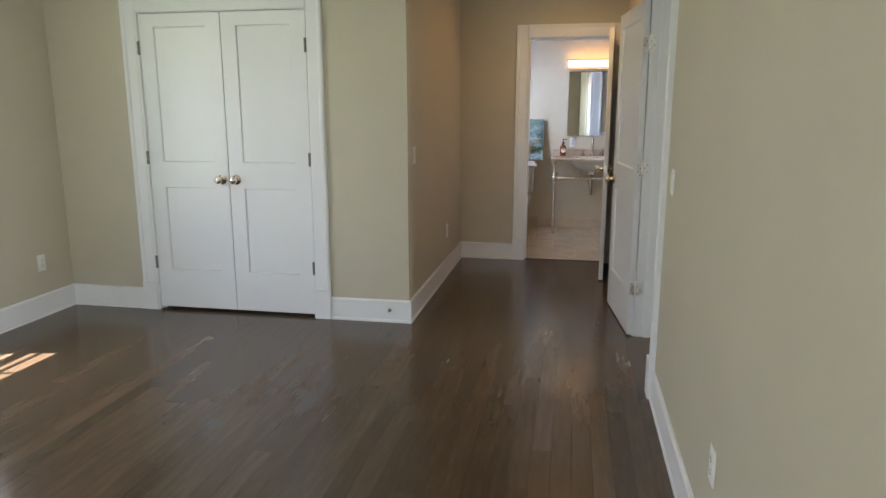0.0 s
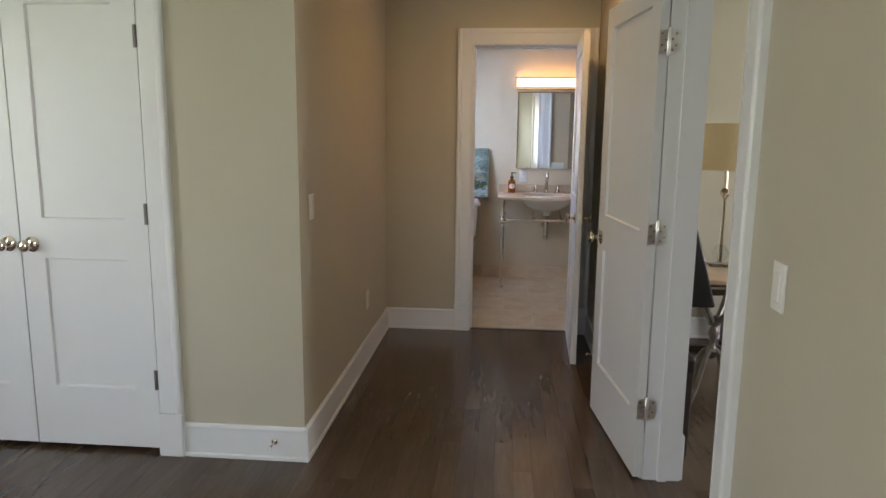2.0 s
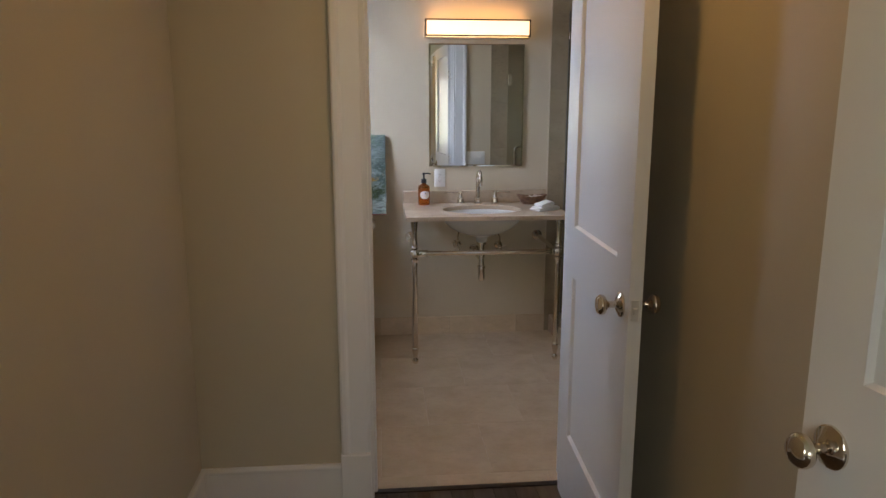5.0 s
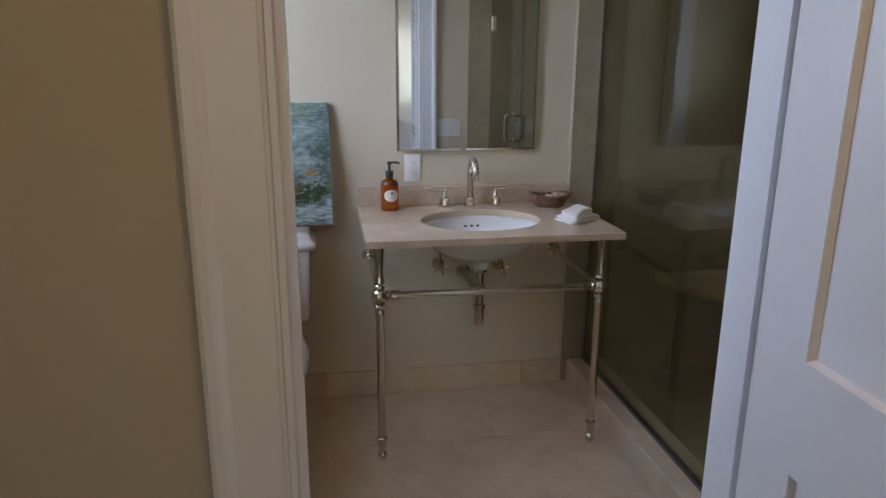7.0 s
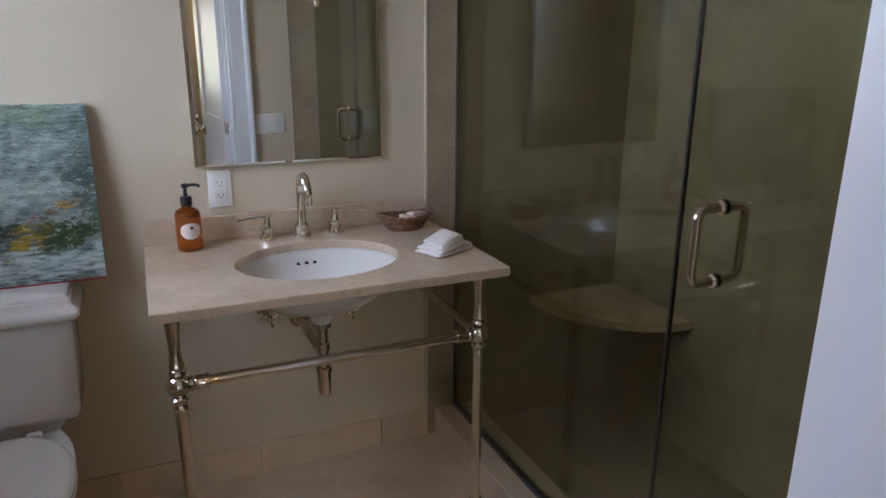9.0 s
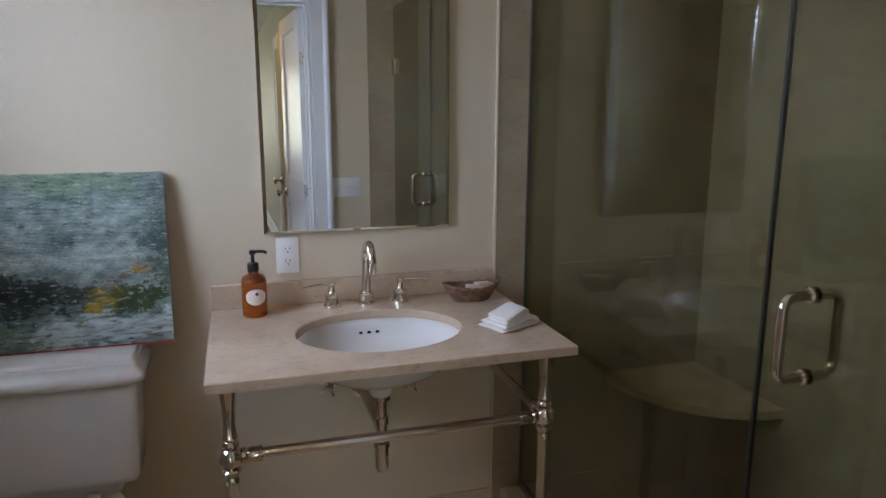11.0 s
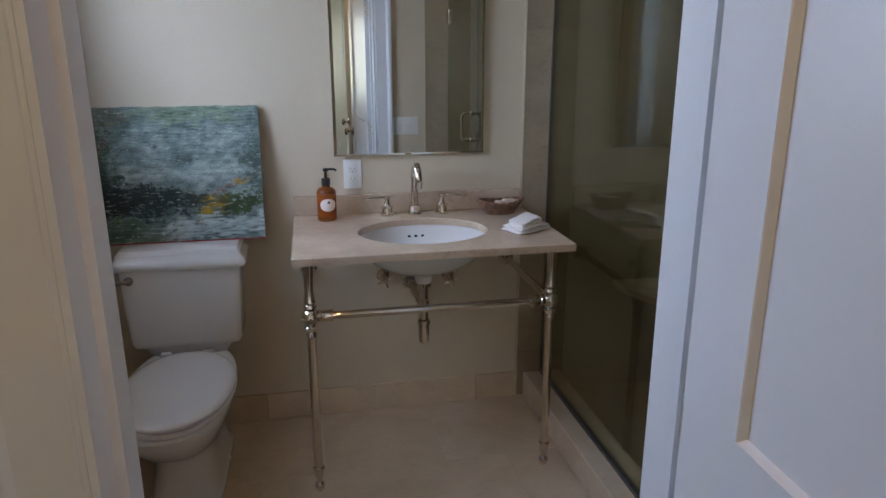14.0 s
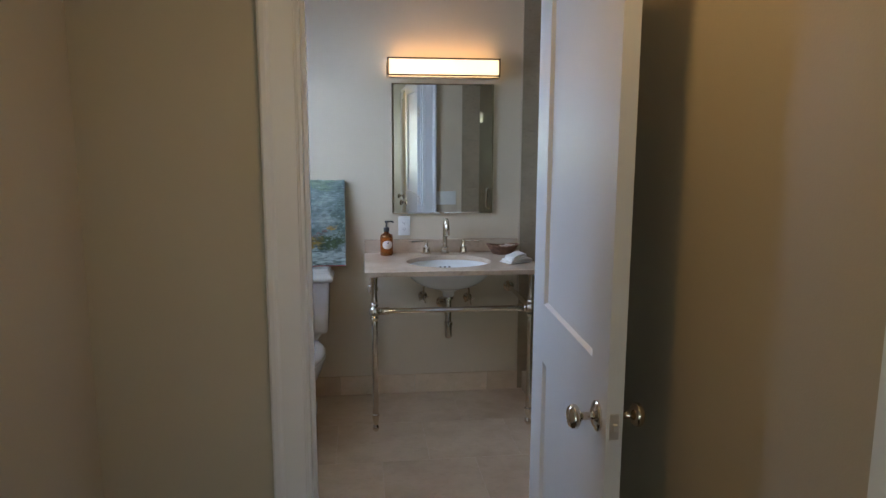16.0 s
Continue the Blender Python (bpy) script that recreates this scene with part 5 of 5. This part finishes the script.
def tree(x, y, h, seed, label):
    rnd = random.Random(seed)
    root = thing("tree", pose(x, y, -0.45), label, "tree", "trees round the house")
    bm = tube([(0, 0, 0), (0.05, 0.02, h * 0.25), (0.0, 0.08, h * 0.5), (0.06, 0.0, h * 0.78)], 0.1, 8, [0.17, 0.13, 0.09, 0.03])
    part("trunk", bm, BARK, root, "", True)
    bm = bmesh.new()
    for k in range(26):
        a, z, r = rnd.uniform(0, 2 * math.pi), rnd.uniform(0.18, 1.0) * h, rnd.uniform(0.3, 1.0)
        rad = r * 0.34 * h * (1.15 - abs(z / h - 0.5))
        cx, cy = rad * math.cos(a), rad * math.sin(a)
        for _ in range(70):
            p = Vector((cx, cy, z)) + Vector((rnd.gauss(0, 0.3), rnd.gauss(0, 0.3), rnd.gauss(0, 0.22)))
            t = Euler((rnd.uniform(0, 6.3), rnd.uniform(0, 6.3), rnd.uniform(0, 6.3))).to_matrix()
            s = rnd.uniform(0.05, 0.10)
            bm.faces.new([bm.verts.new(p + t @ Vector(q)) for q in ((-s, 0, 0), (0, -s * 0.45, 0.01), (s, 0, 0), (0, s * 0.45, 0.01))])
    part("crown", bm, LEAF, root, "loose crown of many small leaves")


for i, (x, y, h) in enumerate(((-6.6, 7.4, 4.6), (-7.8, 9.6, 5.6), (-6.0, 10.6, 4.0), (-8.0, 5.2, 5.2), (-2.6, -7.5, 5.0), (0.4, -8.2, 5.6), (-5.2, -6.8, 4.6), (-9.5, 1.2, 4.6), (8.6, 4.4, 5.0))):
    tree(x, y, h, 20 + i, "leafy green tree outside the windows")


# ---- stone tiles and floor planks, piece by piece ----
def tile_mesh(name, w, h, t, material, c=0.0015):
    """A tile of w by h by t with a small chamfer, its corner at the origin."""
    me = bpy.data.meshes.new(name)
    lower = [(0, 0, 0), (w, 0, 0), (w, h, 0), (0, h, 0)]
    mid = [(0, 0, t - c), (w, 0, t - c), (w, h, t - c), (0, h, t - c)]
    top = [(c, c, t), (w - c, c, t), (w - c, h - c, t), (c, h - c, t)]
    faces = [(8, 9, 10, 11)]
    for a, b in ((0, 4), (4, 8)):
        faces += [(a + k, a + (k + 1) % 4, b + (k + 1) % 4, b + k) for k in range(4)]
    me.from_pydata(lower + mid + top, [], faces)
    me.materials.append(material)
    return me


mesh_cache = {}


def lay(name, parent, w, h, t, material, m):
    key = (name, round(w, 3), round(h, 3), round(t, 4), material.name)
    if key not in mesh_cache:
        mesh_cache[key] = tile_mesh(name, w, h, t, material, 0.0004 if name == "plank" else (0.0006))
    ob = new(name, mesh_cache[key])
    ob.matrix_world = m
    ob.parent = parent
    return ob


TS, JT = 0.452, 0.0020
tile_rnd = random.Random(11)
bath_floor = thing("bath_floor", pose(0, 0, 0), "cream limestone tiles laid in running bond", "floor", kind="structure")
rows_y = [(7.970, NY - 0.001, 0.315), (7.518, 7.970, 0.093), (7.066, 7.518, 0.315), (6.614, 7.066, 0.093), (BY + 0.063, 6.614, 0.315)]
for y0, y1, off in rows_y:
    x = off - 4 * TS
    while x < 0.75:
        a, b = max(x, HX), min(x + TS, 0.757)
        if b - a > 0.02:
            lay("tile", bath_floor, b - a - JT, y1 - y0 - JT, 0.006, TILE, pose(a + JT / 2, y0 + JT / 2, -0.006 + tile_rnd.uniform(-0.0003, 0.0003)))
        x += TS
shower_floor = thing("shower_floor", pose(0, 0, 0), "tan stone tiles of the shower floor", "floor", kind="structure")
for i in range(3):
    for j in range(6):
        x, y = 0.9225 + i * 0.2155, BY + 0.135 + j * 0.303
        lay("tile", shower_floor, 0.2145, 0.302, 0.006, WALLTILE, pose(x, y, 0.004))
setting("shower_bed", boxes((0.922, EX, BY + 0.12, NY, -0.005, 0.0092)), WALLGROUT, "tan grout bed of the shower floor", "floor")
tile_base = thing("tile_base", pose(0, 0, 0), "low cream limestone base along the bathroom walls", "baseboard", kind="structure")
for x0, x1 in ((HX + 0.010, -0.812), (-0.810, -0.360), (-0.358, 0.088), (0.091, 0.536), (0.539, 0.756)):
    lay("tile", tile_base, x1 - x0 - 0.001, 0.116, 0.010, TILE, pose(x0, NY - 0.0005, 0.001, 90))
for y0 in (6.59, 7.045, 7.50, 7.955):
    lay("tile", tile_base, min(0.452, NY - 0.012 - y0), 0.116, 0.010, TILE, Matrix.Translation((HX + 0.0005, y0, 0.001)) @ pose(0, 0, 0, 90, 0, 90))
# shower wall tiles: back, east and front faces
shower_tiles = thing("shower_tiles", pose(0, 0, 0), "large tan limestone tiles lining the shower", "wall tiles", kind="structure")
setting("shower_bed_back", boxes((0.726, EX, NY - 0.0102, NY + 0.001, 0.116, CZ)), WALLGROUT, "tan grout behind the shower tiles", "wall")
setting("shower_bed_front", boxes((0.685, EX, BY + 0.119, BY + 0.1328, 0.0, CZ)), WALLGROUT, "tan grout behind the shower tiles", "wall")
for j in range(6):
    z0, z1 = 0.12 + (j - 1) * TS + 0.10, 0.12 + j * TS + 0.10
    z0, z1 = max(z0, 0.004), min(z1, CZ)
    if z1 - z0 < 0.02:
        continue
    off = 0.0 if j % 2 else TS / 2
    x = 0.726 - (0 if j % 2 else TS / 2)
    while x < EX - 0.01:
        a, b = max(x, 0.726), min(x + TS, EX - 0.008)
        if b - a > 0.015:
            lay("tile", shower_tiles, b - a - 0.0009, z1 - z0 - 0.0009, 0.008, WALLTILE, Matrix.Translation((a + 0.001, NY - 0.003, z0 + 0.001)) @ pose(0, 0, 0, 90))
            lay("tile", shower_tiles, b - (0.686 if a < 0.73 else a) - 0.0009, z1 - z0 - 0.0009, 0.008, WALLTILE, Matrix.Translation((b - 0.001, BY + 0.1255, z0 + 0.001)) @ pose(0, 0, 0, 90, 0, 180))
        x += TS
    y = BY + 0.14 - off
    while y < NY - 0.02:
        a, b = max(y, BY + 0.136), min(y + TS, NY - 0.012)
        if b - a > 0.015:
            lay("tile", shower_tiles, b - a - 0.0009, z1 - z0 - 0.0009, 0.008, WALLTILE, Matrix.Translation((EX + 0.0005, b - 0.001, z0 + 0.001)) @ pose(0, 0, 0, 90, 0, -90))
        y += TS
setting("tile_edge_trim", boxes((0.719, 0.7255, NY - 0.013, NY - 0.0005, 0.12, CZ)), BPAINT, "thin pale edge strip beside the shower tiles", "trim")

# oak planks along y
PW = 0.0826
plank_rnd = random.Random(7)
wood_floor = thing("floor", pose(0, 0, 0), "dark stained narrow oak plank floor", "floor", kind="structure")
LENGTHS = (0.62, 0.86, 1.10, 1.34, 1.62)
verts, faces = [], []
count = 0
x = -3.56
while x < 4.4:
    top = BY + 0.034 if x > HX - 0.02 else CY + 0.10
    if x > EX + 0.1:
        top = 11.0
    y, first = -2.18, plank_rnd.uniform(0.25, 1.0)
    while y < top - 0.03:
        ln = plank_rnd.choice(LENGTHS) if y > -2.17 else first
        ln = min(ln, top - y)
        near = -2.6 < x < 0.44 and y + ln > 0.9
        z = -0.014 + plank_rnd.uniform(-0.00008, 0.00008)
        if near and count < 300:
            lay("plank", wood_floor, PW - 0.0004, ln - 0.0004, 0.014, PLANK, pose(x, y, z))
            count += 1
        else:
            b = len(verts)
            w, l = PW - 0.0004, ln - 0.0004
            verts += [(x, y, z), (x + w, y, z), (x + w, y + l, z), (x, y + l, z), (x, y, z + 0.014), (x + w, y, z + 0.014), (x + w, y + l, z + 0.014), (x, y + l, z + 0.014)]
            faces += [(b + 4, b + 5, b + 6, b + 7), (b, b + 1, b + 5, b + 4), (b + 1, b + 2, b + 6, b + 5), (b + 2, b + 3, b + 7, b + 6), (b + 3, b, b + 4, b + 7)]
        y += ln
    x += PW
me = bpy.data.meshes.new("planks")
me.from_pydata(verts, [], faces)
me.materials.append(PLANKS)
rest = new("planks", me)
rest.parent = wood_floor
tagged(rest, kind="stuff")
